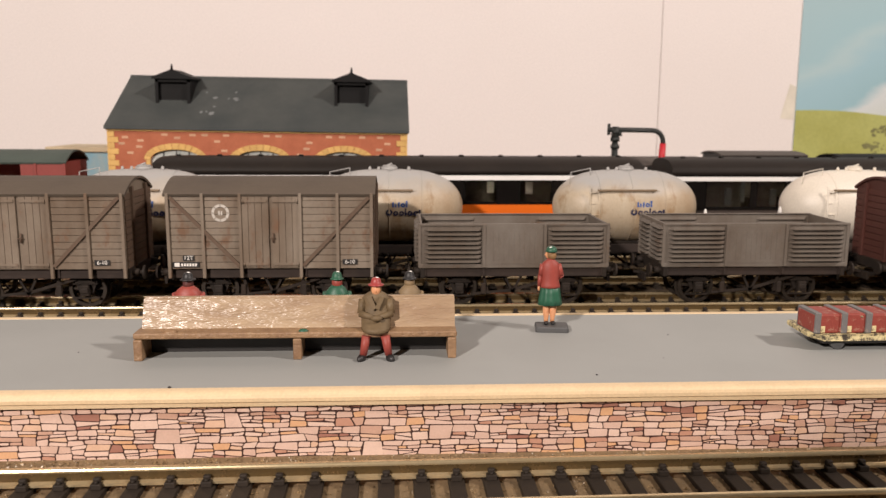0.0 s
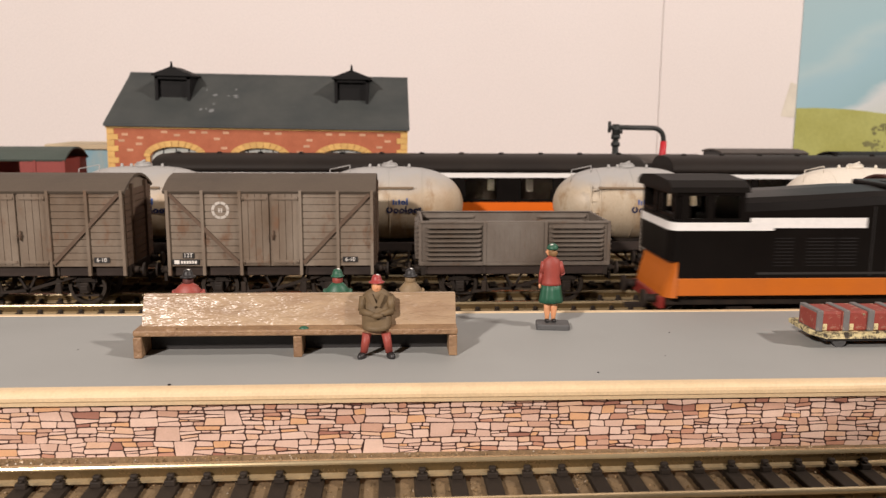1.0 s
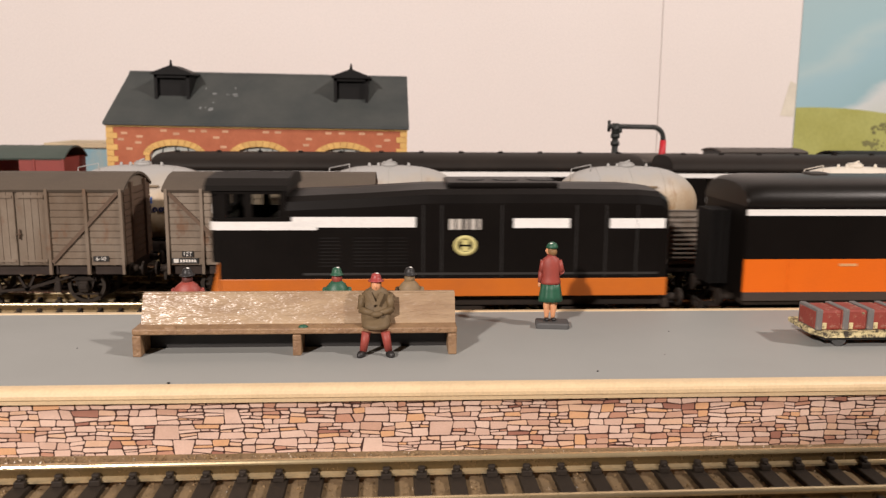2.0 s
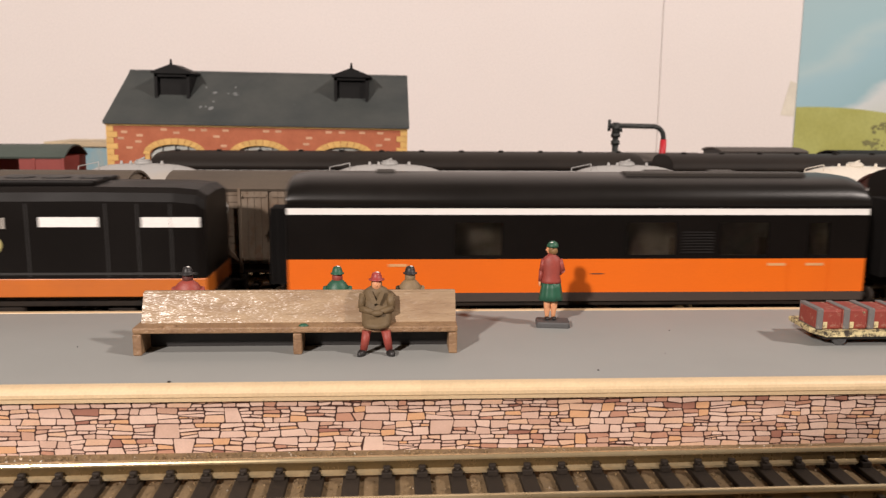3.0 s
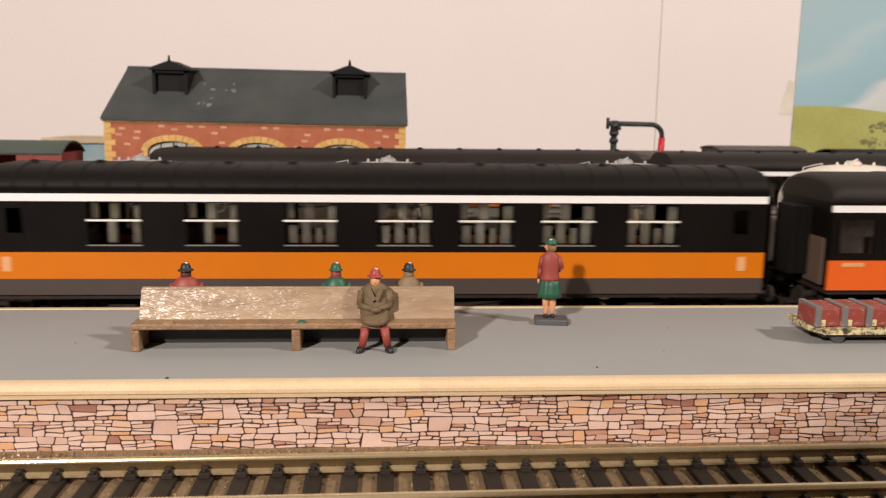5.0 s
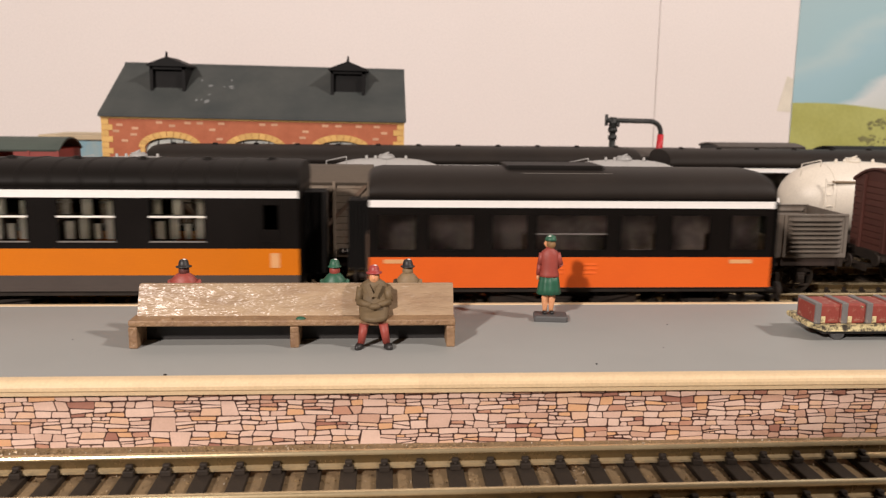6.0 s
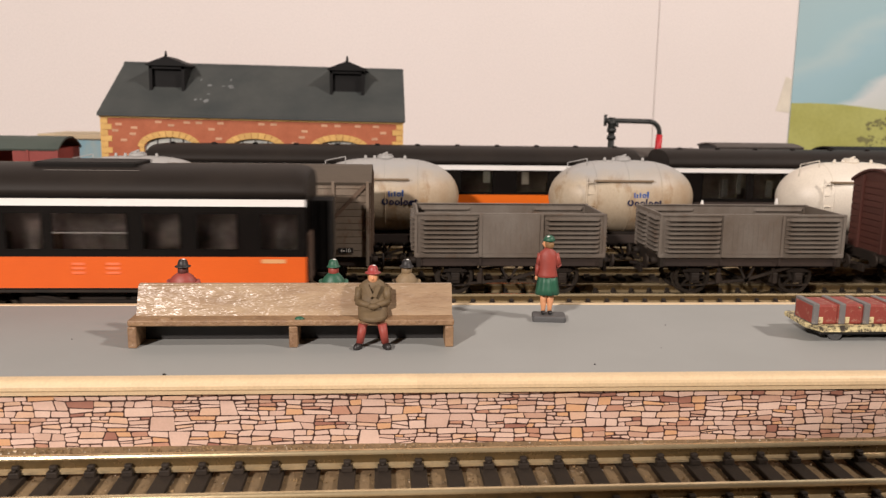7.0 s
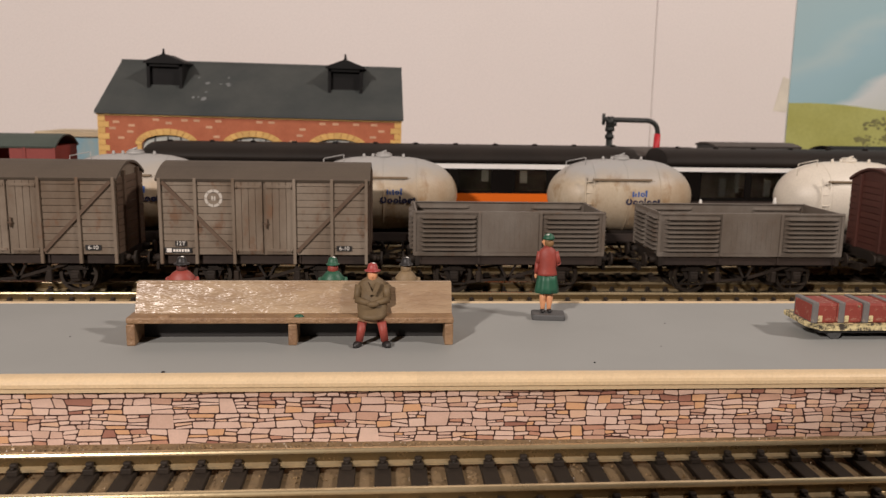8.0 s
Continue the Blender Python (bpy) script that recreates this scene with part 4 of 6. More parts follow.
# ---- locomotive ----
def locomotive():
    e = thing("diesel_locomotive", "black single-cab diesel locomotive with orange sill and white flashes", "locomotive", (D0, Y_TRAIN, RAIL), "passing train")
    hw = 16.8
    bm = bmesh.new()
    box(bm, 4.6, 139.0, -hw, hw, 15.3, 20.9, cut=0.3)
    part("sill", bm, SILLPAINT, e, "orange sill along the frame")
    # hood, with a rising roofline
    bm = bmesh.new()
    def hood(x, zt, k=1.0):
        return [(x, -hw * k, 20.9), (x, -hw * k, zt - 4.5), (x, -hw * 0.94 * k, zt - 2.0), (x, -hw * 0.78 * k, zt - 0.6), (x, 0, zt), (x, hw * 0.78 * k, zt - 0.6), (x, hw * 0.94 * k, zt - 2.0), (x, hw * k, zt - 4.5), (x, hw * k, 20.9)]
    loft(bm, [hood(24.0, 45.8), hood(45.0, 46.7), hood(66.0, 48.0), hood(106.0, 48.2), hood(130.0, 48.0), hood(136.5, 47.4, 0.99), hood(139.0, 45.6, 0.95)], 0, False)
    part("hood", bm, BLACK, e, "long black engine hood")
    bm = bmesh.new()
    box(bm, 72, 106, -11, 11, 47.4, 49.2, cut=0.6)
    part("roof_hatch", bm, BLACK, e)
    for px in (80, 91, 102):
        bm = bmesh.new()
        rod(bm, (px, 0, 49.0), (px, 0, 49.5), 4.2, n=18)
        part("fan", bm, PLATE, e)
    # cab with open window frames
    bm = bmesh.new()
    box(bm, 4.5, 24.2, -hw, -hw + 1, 20.9, 39.3)
    box(bm, 4.5, 24.2, hw - 1, hw, 20.9, 39.3)
    for s in (-1, 1):
        y0, y1 = (-hw, -hw + 1) if s < 0 else (hw - 1, hw)
        for a, b in ((4.5, 7.2), (12.4, 14.6), (22.6, 24.2)):
            box(bm, a, b, y0, y1, 39.3, 47.6)
        box(bm, 4.5, 24.2, y0, y1, 46.2, 47.6)
    box(bm, 23.2, 24.2, -hw + 1, hw - 1, 20.9, 47.6)
    box(bm, 4.5, 23.2, -hw + 1, hw - 1, 20.9, 22.0)
    cab = part("cab", bm, BLACK, e, "driving cab with open side windows")
    bm = bmesh.new()
    prism(bm, [(-hw - 0.6, 47.2), (-hw - 0.6, 48.8), (-hw * 0.8, 50.6), (0, 51.5), (hw * 0.8, 50.6), (hw + 0.6, 48.8), (hw + 0.6, 47.2)], 1.0, 25.2)
    part("cab_roof", bm, ROOFBLACK, cab)
    for a, b in ((7.2, 12.4), (14.6, 22.6)):
        for s in (-1, 1):
            bm = bmesh.new()
            box(bm, a, b, s * (hw - 0.6) - 0.1, s * (hw - 0.6) + 0.1, 39.3, 46.2)
            part("cab_window", bm, GLASS, cab)
    bm = bmesh.new()
    box(bm, 18, 21, -9, 9, 22, 38.4, cut=0.8)
    part("control_desk", bm, IRON, cab)
    bm = bmesh.new()
    loft(bm, [[(f + dx * (4.45 - f), s_ * hw * k, z) for s_, seq in ((-1, ((1.0, 0.99), (0.5, 0.965), (0.12, 0.88), (0.0, 0.74))), (1, ((0.0, 0.74), (0.12, 0.88), (0.5, 0.965), (1.0, 0.99)))) for dx, k in seq] for z, f in ((14.6, 0.8), (17.0, 1.3), (20.0, 2.2), (22.5, 3.0), (25.0, 3.6), (26.0, 3.8))], 0, False)
    part("nose", bm, SILLPAINT, e, "orange nose below the cab")
    bm = bmesh.new()
    for s in (-1, 1):
        box(bm, 2.6, 4.6, s * 9 - 6.6, s * 9 + 6.6, 39.0, 40.2)
        box(bm, 2.6, 4.6, s * 9 - 6.9, s * 9 - 5.4, 40.2, 47.6)
        box(bm, 2.6, 4.6, s * 9 + 5.4, s * 9 + 6.9, 40.2, 47.6)
    box(bm, 2.6, 4.6, -hw, hw, 46.2, 47.6)
    plan = [(1.7, 0.78), (2.25, 0.91), (3.3, 0.985), (4.55, 0.998)]
    plan = [(x, -hw * k) for x, k in plan] + [(x, hw * k) for x, k in plan[::-1]]
    loft(bm, [[(x, y, z) for x, y in plan] for z in (26.0, 39.0)], 0, False)
    part("cab_front", bm, BLACK, e)
    bm = bmesh.new()
    box(bm, 1.4, 139.2, -13, 13, 11.6, 15.3, cut=0.3)
    part("frame", bm, IRON, e)
    for px in (0.8, 139.8):
        bm = bmesh.new()
        box(bm, px - 1.0, px + 1.0, -14.2, 14.2, 10.8, 14.6, cut=0.3)
        part("buffer_beam", bm, BUFFERRED if px < 5 else IRON, e, "red buffer beam" if px < 5 else "grimy black buffer beam")
        s = -1 if px < 5 else 1
        for sy in (-1, 1):
            bm = bmesh.new()
            rod(bm, (px, sy * 11.3, 13.6), (px + s * 4.6, sy * 11.3, 13.6), 1.3, n=8)
            rod(bm, (px + s * 4.6, sy * 11.3, 13.6), (px + s * 5.5, sy * 11.3, 13.6), 2.8, n=14)
            part("buffer", bm, IRON, e)
        bm = bmesh.new()
        bar(bm, (px, -1.5, 8.8), (px + s * 7.5, -1.5, 8.8), 1.2, 3.0)
        part("coupling", bm, IRON, e)
    for a, b, z0, z1 in ((4.4, 33.4, 35.6, 38.1), (26.0, 62.4, 36.4, 39.5), (91.6, 108.6, 36.2, 39.1), (120.8, 137.6, 36.1, 39.1)):
        plate_on(e, a, b, z0, z1, WHITE, "white_flash", -hw, "white painted flash")
    bm = bmesh.new()
    loft(bm, [[(x - 0.16 if x < 4 else x, y * 1.009, z) for x, y in plan] for z in (35.6, 38.1)], 0, False)
    part("white_flash", bm, WHITE, e, "white band across the cab front")
    bm = bmesh.new()
    for i, (a, b) in enumerate(((72.4, 74.0), (74.6, 76.2), (77.2, 77.9), (78.8, 80.3), (81.1, 81.8))):
        box(bm, a, b, -hw - 0.15, -hw + 0.05, 35.7, 38.9)
    tagged(part("number_bars", bm, CHALK, e, "white unreadable number"), kind="stuff")
    yel = paint("pale_yellow_emblem", (0.62, 0.55, 0.22), 0.5)
    bm = bmesh.new()
    n = 24
    loft(bm, [[(77.2 + q * 3.5 * math.cos(math.tau * i / n), y, 30.9 + q * 3.1 * math.sin(math.tau * i / n)) for i in range(n)] for q, y in ((0.62, -hw - 0.02), (0.62, -hw - 0.16), (1.0, -hw - 0.16), (1.0, -hw - 0.02))], closed=False)
    box(bm, 76.1, 78.3, -hw - 0.16, -hw, 29.2, 30.6)
    box(bm, 76.1, 78.3, -hw - 0.16, -hw, 31.2, 32.6)
    part("emblem", bm, yel, e, "pale yellow oval emblem")
    for a, b in ((34, 40), (44, 53), (54, 60)):
        louvres(e, a, b, 24.5, 34.0, 9, -hw)
    for px in (64.5, 70, 88, 110.5, 119.5, 129):
        plate_on(e, px, px + 0.35, 21.4, 43.0, PLATE, "door_edge", -hw)
    plate_on(e, 29, 136, 22.0, 22.7, PLATE, "walkway_edge", -hw)
    bm = bmesh.new()
    box(bm, 56, 84, -12, 12, 4.0, 12, cut=1.0)
    part("fuel_tank", bm, IRON, e)
    ws = []
    for bx in (27.0, 112.0):
        ws += bogie(e, bx, base=27.0)[1]
    return e, ws


loco, loco_wheels = locomotive()

# ---- stored carriages behind the tanks ----
sw = [(14 + i * 27.0, 30 + i * 27.0) for i in range(8)]
stored, _ = carriage("stored_coach", "stored black and orange coach with a white line", "carriage", (-129.0, Y_COACH, RAIL), 237.4,
         (13, 16, 27.0, 38.9, 41.2, 49.6, 28.0, 38.4), sw, (), (ORANGE, SKIRT), "stored carriages", 6.0, roofing=DUSTYROOF)
stored_dark, _ = carriage("stored_coach", "stored black coach with wide windows and a white line", "carriage", (122.0, Y_COACH, RAIL), 235.0,
         (13, 16, 24.0, 38.5, 40.6, 49.2, 25.5, 38.2), [(17.2, 40.0), (42.8, 57.2), (62, 84), (88, 104), (110, 132), (136, 158), (164, 186), (192, 214)], (), (SKIRT, SKIRT), "stored carriages", 3.0, roofing=DUSTYROOF)
# Pale strips are blinds; the dull grey ones paint reflections in the glass.
for coach, glass_strips in ((stored, ((160.2, 163.6, 32.6, 38.3), (179.0, 182.6, 32.0, 38.3))), (stored_dark, ((27.5, 31.0, 26.5, 35.0), (35.5, 37.6, 28.0, 38.0), (50.4, 53.6, 26.5, 34.5)))):
    for a, b, z0, z1 in glass_strips:
        bm = bmesh.new()
        box(bm, a, b, -15.6, -15.0, z0, z1, cut=0.15)
        part("window_blind", bm, PALEPANEL if coach is stored else DULL, coach, "blind and reflection strip behind the window glass")
# ---- things on the platform ----
BENCHWOOD = paint("varnished_mottled_wood", (0.46, 0.345, 0.225), 0.29, other=(0.26, 0.165, 0.10), coarse=80, amount=1.0, grain=520, bump=1.0, grime=(0.60, 0.50, 0.39), dirt=0.37, relief=0.0007, stretch=(34, 0.30, 1.0, 1.15))
BENCHEDGE = paint("brown_bench_edge", (0.31, 0.19, 0.10), 0.5, other=(0.19, 0.105, 0.055), coarse=220, amount=0.9, grain=900, bump=0.9, grime=(0.40, 0.29, 0.18), dirt=0.40, relief=0.0005)
COAT = paint("olive_brown_coat", (0.15, 0.102, 0.05), 0.65, other=(0.11, 0.073, 0.036), coarse=250, bump=0.3)
TAN = paint("tan_coat", (0.23, 0.16, 0.085), 0.65, coarse=250)
MAROON = paint("dull_red_paint", (0.30, 0.055, 0.04), 0.55, other=(0.22, 0.04, 0.03), coarse=250)
HATRED = paint("red_hat_paint", (0.36, 0.05, 0.045), 0.45)
GREEN = paint("dark_green_paint", (0.02, 0.10, 0.055), 0.5, other=(0.015, 0.07, 0.04), coarse=250)
FLESH = paint("flesh_paint", (0.72, 0.34, 0.17), 0.5, coarse=300, amount=0.3)
INK = paint("black_paint", (0.02, 0.018, 0.018), 0.5)
NAPE = paint("dark_red_brown_paint", (0.10, 0.025, 0.02), 0.6)
HAIR = paint("brown_hair_paint", (0.24, 0.13, 0.05), 0.6)
CHIP = paint("bare_white_chip", (0.80, 0.78, 0.74), 0.4)
BASEGREY = paint("grey_figure_base", (0.085, 0.085, 0.085), 0.6)
TRUNK = paint("worn_red_trunk", (0.28, 0.05, 0.035), 0.6, other=(0.20, 0.035, 0.026), coarse=200, grime=(0.40, 0.24, 0.17), dirt=0.45, bump=0.3)
STRAP = paint("grey_strap", (0.17, 0.16, 0.155), 0.6, coarse=200, grime=(0.45, 0.36, 0.26), dirt=0.38)
CREAMWORN = paint("chipped_cream_paint", (0.66, 0.56, 0.30), 0.55, other=(0.58, 0.48, 0.26), coarse=200, grime=(0.05, 0.04, 0.03), dirt=0.54, bump=0.4)


def bench():
    b = thing("platform_bench", "long varnished brown double-sided platform bench, mottled and chipped", "bench", (-36.6, 0, PLAT))
    half = 39.2
    for s, y0 in ((1, 22.0), (-1, 38.4)):
        bm = bmesh.new()
        ya, yb = sorted((y0, y0 + s * 8.1))
        box(bm, -half, half, ya, yb, 5.4, 6.9, cut=0.35)
        part("seat", bm, BENCHEDGE, b, "thick brown seat board")
        bm = bmesh.new()
        prof = [(y0 + s * 4.4, 6.7), (y0 + s * 7.3, 13.7), (y0 + s * 7.7, 14.0), (y0 + s * 8.2, 14.0), (y0 + s * 8.2, 6.7)]
        prism(bm, prof, -half + 0.9, half - 0.2)
        part("backrest", bm, BENCHWOOD, b, "leaning glossy mottled back board")
        for x in (-half, -0.9, half - 2.2):
            bm = bmesh.new()
            ya, yb = sorted((y0 - s * 0.15, y0 + s * 7.6))
            box(bm, x, x + 2.1, ya, yb, 0, 5.3, cut=0.3)
            part("leg", bm, BENCHEDGE, b, "slab leg under the seat")
    # Black board added to stand for the shade beneath the seats.
    bm = bmesh.new()
    box(bm, -half + 2.0, half - 2.0, 29.75, 30.65, 0, 5.25)
    part("centre_board", bm, PLATE, b, "black upright board standing in for shade under the seats")
    bm = bmesh.new()
    box(bm, -half + 0.9, half - 0.2, 29.5, 30.9, 13.5, 14.25, cut=0.25)
    part("top_rail", bm, BENCHWOOD, b)
    for x, y, rr, material in ((-30.6, 23.4, 1.9, MAROON), (1.6, 23.2, 1.3, GREEN)):
        bm = bmesh.new()
        ball(bm, (x, y, 6.8), rr, rr * 0.7, 0.75, n=9, k=5)
        part("paint_blob", bm, material if x > 0 else BENCHEDGE, b, "lump of dried paint on the seat")
    return b


bench()


def head(bm, x, y, z, turn, hat, hair, face=True, brim=2.0):
    """A small painted head; turn: radians of the face from -y. Slots: 3 flesh, 4 hair, 5 hat, 6 chip."""
    ball(bm, (x, y, z), 1.38, 1.5, 1.75, 4)
    fx, fy = math.sin(turn), -math.cos(turn)
    ball(bm, (x + fx * 0.45, y + fy * 0.45, z - 0.15), 1.22, 1.25, 1.6, 3)
    ball(bm, (x + fx * 1.65, y + fy * 1.65, z - 0.2), 0.28, 0.28, 0.4, 3, n=6, k=4)
    loft(bm, [oval(x, y, z + 0.95, brim * 0.97, brim, 16), oval(x, y, z + 1.15, brim, brim * 1.03, 16), oval(x, y, z + 1.3, 1.4, 1.45, 16), oval(x, y, z + 2.2, 1.2, 1.25, 16), oval(x, y, z + 2.75, 0.95, 1.05, 16), oval(x, y, z + 2.95, 0.4, 0.6, 16)], 5)
    ball(bm, (x + 0.25, y - 0.2, z + 2.85), 0.5, 0.45, 0.25, 6, n=7, k=4)


def sitter(name, label, x, y, face, coat, legs, hat, hair, wide=4.3, zs=6.9, brim=2.0):
    """A seated painted figure; face: -1 looks towards -y."""
    bm = bmesh.new()
    s = face
    loft(bm, [oval(x, y + s * 2.8, zs - 0.1, wide * 0.92, 3.5), oval(x, y + s * 2.2, zs + 0.8, wide * 0.94, 3.2), oval(x, y + s * 0.7, zs + 1.9, wide * 0.98, 2.8), oval(x, y - s * 0.5, zs + 3.4, wide * 0.97, 2.5), oval(x, y - s * 0.9, zs + 6.0, wide * 0.93, 2.2),
              oval(x, y - s * 0.5, zs + 7.5, wide * 0.92, 2.1), oval(x, y - s * 0.5, zs + 8.5, wide * 0.66, 1.7), oval(x, y - s * 0.4, zs + 9.3, 1.2, 1.1)], 0)
    for k in (-1, 1):
        rod(bm, (x + k * wide * 0.86, y - s * 0.4, zs + 7.1), (x + k * wide * 0.98, y + s * 0.6, zs + 3.6), 1.05, 0.95, mi=0)
        rod(bm, (x + k * wide * 1.02, y + s * 0.8, zs + 3.7), (x + k * 0.6, y + s * 2.6, zs + 3.0), 0.95, 0.75, mi=0)
        rod(bm, (x + k * 2.3, y + s * 4.6, zs - 0.9), (x + k * 3.1, y + s * 4.9, 1.2), 1.15, 0.9, mi=1)
        loft(bm, [oval(x + k * 3.5, y + s * 5.6, z, q * 0.95, q * 1.75, 12, -k * s * 0.45) for z, q in ((0.0, 0.9), (0.3, 1.0), (0.9, 0.95), (1.4, 0.6))], 2)
    ball(bm, (x + 0.2, y + s * 3.5, zs + 3.1), 1.5, 0.9, 0.8, 0)
    for k in (-1, 1):
        bar(bm, (x + k * 0.3, y + s * 2.35 - 0.15, zs + 5.2), (x + k * 1.6, y + s * 1.75 - 0.15, zs + 8.2), 1.1, 0.3, 0)
    head(bm, x, y - s * 0.4 + s * 0.1, zs + 9.7, 0.0 if s < 0 else math.pi, hat, hair, brim=brim)
    return solo(name, bm, [coat, legs, INK, FLESH, hair, hat, CHIP], label, "figurine", (0, 0, PLAT), "painted platform figures")


sitter("seated_figurine", "seated painted figurine in olive coat and red hat", -17.3, 26.4, -1, COAT, MAROON, HATRED, HAIR, 3.8)
sitter("seated_figurine", "seated painted figurine in red coat and black hat", -65.2, 34.6, 1, MAROON, COAT, INK, NAPE, 3.6, zs=6.9)
sitter("seated_figurine", "seated painted figurine in green coat and green hat", -27.5, 34.6, 1, GREEN, COAT, GREEN, MAROON, 3.1, zs=6.9, brim=1.75)
sitter("seated_figurine", "seated painted figurine in tan coat and black hat", -8.9, 34.6, 1, TAN, COAT, INK, TAN, 3.1, zs=6.9, brim=1.85)

def standing_figure():
    bm = bmesh.new()
    x, y = 30.3, 47.6
    tr = math.radians(-7)
    loft(bm, [[(x + 0.6 + (p * math.cos(tr) - q * math.sin(tr)) * k, y - 0.4 + (p * math.sin(tr) + q * math.cos(tr)) * k, z) for p, q in ((-4.6, -2.6), (-4.1, -3.1), (4.1, -3.1), (4.6, -2.6), (4.6, 2.4), (4.1, 2.9), (-4.1, 2.9), (-4.6, 2.4))] for z, k in ((0, 0.98), (0.3, 1.0), (1.2, 1.0), (1.6, 0.95))], 2, False)
    for k in (-1, 1):
        ball(bm, (x + k * 0.95, y - 0.2, 2.1), 0.7, 1.35, 0.55, 4, n=8, k=5)
        loft(bm, [oval(x + k * 0.9, y + 0.25, 2.0, 0.6, 0.65, 10), oval(x + k * 0.9, y + 0.2, 3.2, 0.62, 0.7, 10), oval(x + k * 0.92, y + 0.05, 5.2, 0.95, 0.98, 10), oval(x + k * 0.95, y, 8.4, 1.05, 1.05, 10)], 3)
    n = 36
    rings = []
    for z, r in ((7.3, 3.35), (8.8, 3.1), (10.6, 2.8), (12.8, 2.45)):
        rings.append([(x + r * (1 + 0.05 * math.cos(9 * a)) * math.cos(a), y + r * 0.74 * (1 + 0.07 * math.cos(9 * a)) * math.sin(a), z) for a in [math.tau * i / n for i in range(n)]])
    loft(bm, rings, 1)
    loft(bm, [oval(x, y, 12.2, 2.8, 2.05), oval(x, y, 12.9, 2.7, 1.95), oval(x, y, 14.4, 2.3, 1.7), oval(x, y - 0.1, 16.6, 2.55, 1.85), oval(x - 0.1, y, 18.3, 2.6, 1.75), oval(x - 0.1, y, 19.2, 2.2, 1.5), oval(x - 0.1, y, 19.8, 1.35, 1.15), oval(x - 0.1, y, 20.4, 0.85, 0.85)], 0)
    rod(bm, (x - 2.25, y, 18.7), (x - 2.75, y + 0.2, 15.4), 0.78, 0.7, mi=0)
    rod(bm, (x - 2.75, y + 0.2, 15.6), (x - 3.0, y + 0.5, 12.5), 0.72, 0.55, mi=0)
    rod(bm, (x + 2.15, y, 18.7), (x + 3.0, y - 0.3, 15.6), 0.8, 0.78, mi=0)
    rod(bm, (x + 3.0, y - 0.3, 15.8), (x + 2.6, y + 2.0, 14.3), 0.78, 0.6, mi=0)
    ball(bm, (x - 3.05, y + 0.5, 11.8), 0.45, 0.5, 0.8, 3, n=7, k=4)
    ball(bm, (x - 0.1, y, 21.5), 1.15, 1.25, 1.45, 5)
    ball(bm, (x - 0.7, y + 0.35, 21.4), 0.85, 0.95, 1.25, 3)
    ball(bm, (x - 1.5, y + 0.4, 21.3), 0.25, 0.25, 0.3, 3, n=6, k=4)
    ball(bm, (x + 0.35, y - 0.35, 21.1), 1.15, 1.05, 1.15, 5)
    loft(bm, [oval(x + 0.1, y, 22.2, 1.65, 1.6), oval(x + 0.1, y, 22.6, 1.62, 1.55), oval(x + 0.15, y, 23.4, 1.2, 1.2), oval(x + 0.15, y, 23.8, 0.45, 0.45)], 6)
    ball(bm, (x - 0.2, y - 0.7, 23.35), 0.6, 0.4, 0.35, 7, n=7, k=4)
    return solo("standing_figurine", bm, [MAROON, GREEN, BASEGREY, FLESH, INK, HAIR, GREEN, CHIP], "standing painted figurine in red jacket and green skirt", "figurine", (0, 0, PLAT), "painted platform figures")


standing_figure()


def trolley():
    t = thing("luggage_trolley", "flat luggage trolley with chipped cream edge and black wheels", "trolley", (0, 0, PLAT))
    x0, x1, y0, y1 = 92.0, 146.0, 24.4, 40.0
    bm = bmesh.new()
    loft(bm, [[(x0 + 4.4 + g, y0 - g * 0.2, z), (x1, y0 - g * 0.2, z), (x1, y1, z), (x0 + 2.8 + g, y1, z), (x0 + 2.4 + g, y0 + 3.5, z)] for z, g in ((2.7, 0.6), (3.0, 0.0), (3.9, -0.2), (4.3, 0.2))], 0, False)
    part("deck", bm, CREAMWORN, t, "chipped cream deck edge")
    bm = bmesh.new()
    box(bm, x0 + 5, x1 - 2, y0 + 1.0, y1 - 1.2, 1.7, 2.9, cut=0.3)
    part("chassis", bm, INK, t)
    for x in (x0 + 9.5, x1 - 9):
        for y in (y0 + 2.2, y1 - 2.5):
            bm = bmesh.new()
            rod(bm, (x, y - 0.8, 1.75), (x, y + 0.8, 1.75), 1.75, n=16)
            rod(bm, (x, y - 1.1, 1.75), (x, y + 1.1, 1.75), 0.7, n=8)
            wheel = part("wheel", bm, BASEGREY, t)
    return t


trolley()
for i in range(6):
    x = 94.8 + i * 6.75
    tr = thing("trunk", "worn red travelling trunk with a grey strap on the trolley", "trunk", (x, 30.9, PLAT + 4.3), "trunks on the trolley")
    bm = bmesh.new()
    box(bm, 0, 6.68, -5.2, 4.0, 0, 5.15 + (i % 2) * 0.15, cut=0.5)
    part("case", bm, TRUNK, tr)
    bm = bmesh.new()
    a = 0.08 + (0.25 if i % 2 else 0)
    box(bm, a, a + 1.6, -5.42, 4.2, 0.05, 5.5, cut=0.2)
    part("strap", bm, STRAP, tr, "grey metal strap")
    bm = bmesh.new()
    box(bm, a + 1.7, a + 2.8, -5.36, -5.1, 0.3, 2.0, cut=0.1)
    part("corner_chip", bm, CREAMWORN, tr)
    bm = bmesh.new()
    ball(bm, ((0.9, 5.6)[i % 2], -4.95, 4.75 - 0.3 * (i % 3)), 0.55 + 0.12 * (i % 3), 0.35, 0.5, n=7, k=4)
    part("corner_chip", bm, CREAMWORN, tr, "pale chip where the paint has worn off")
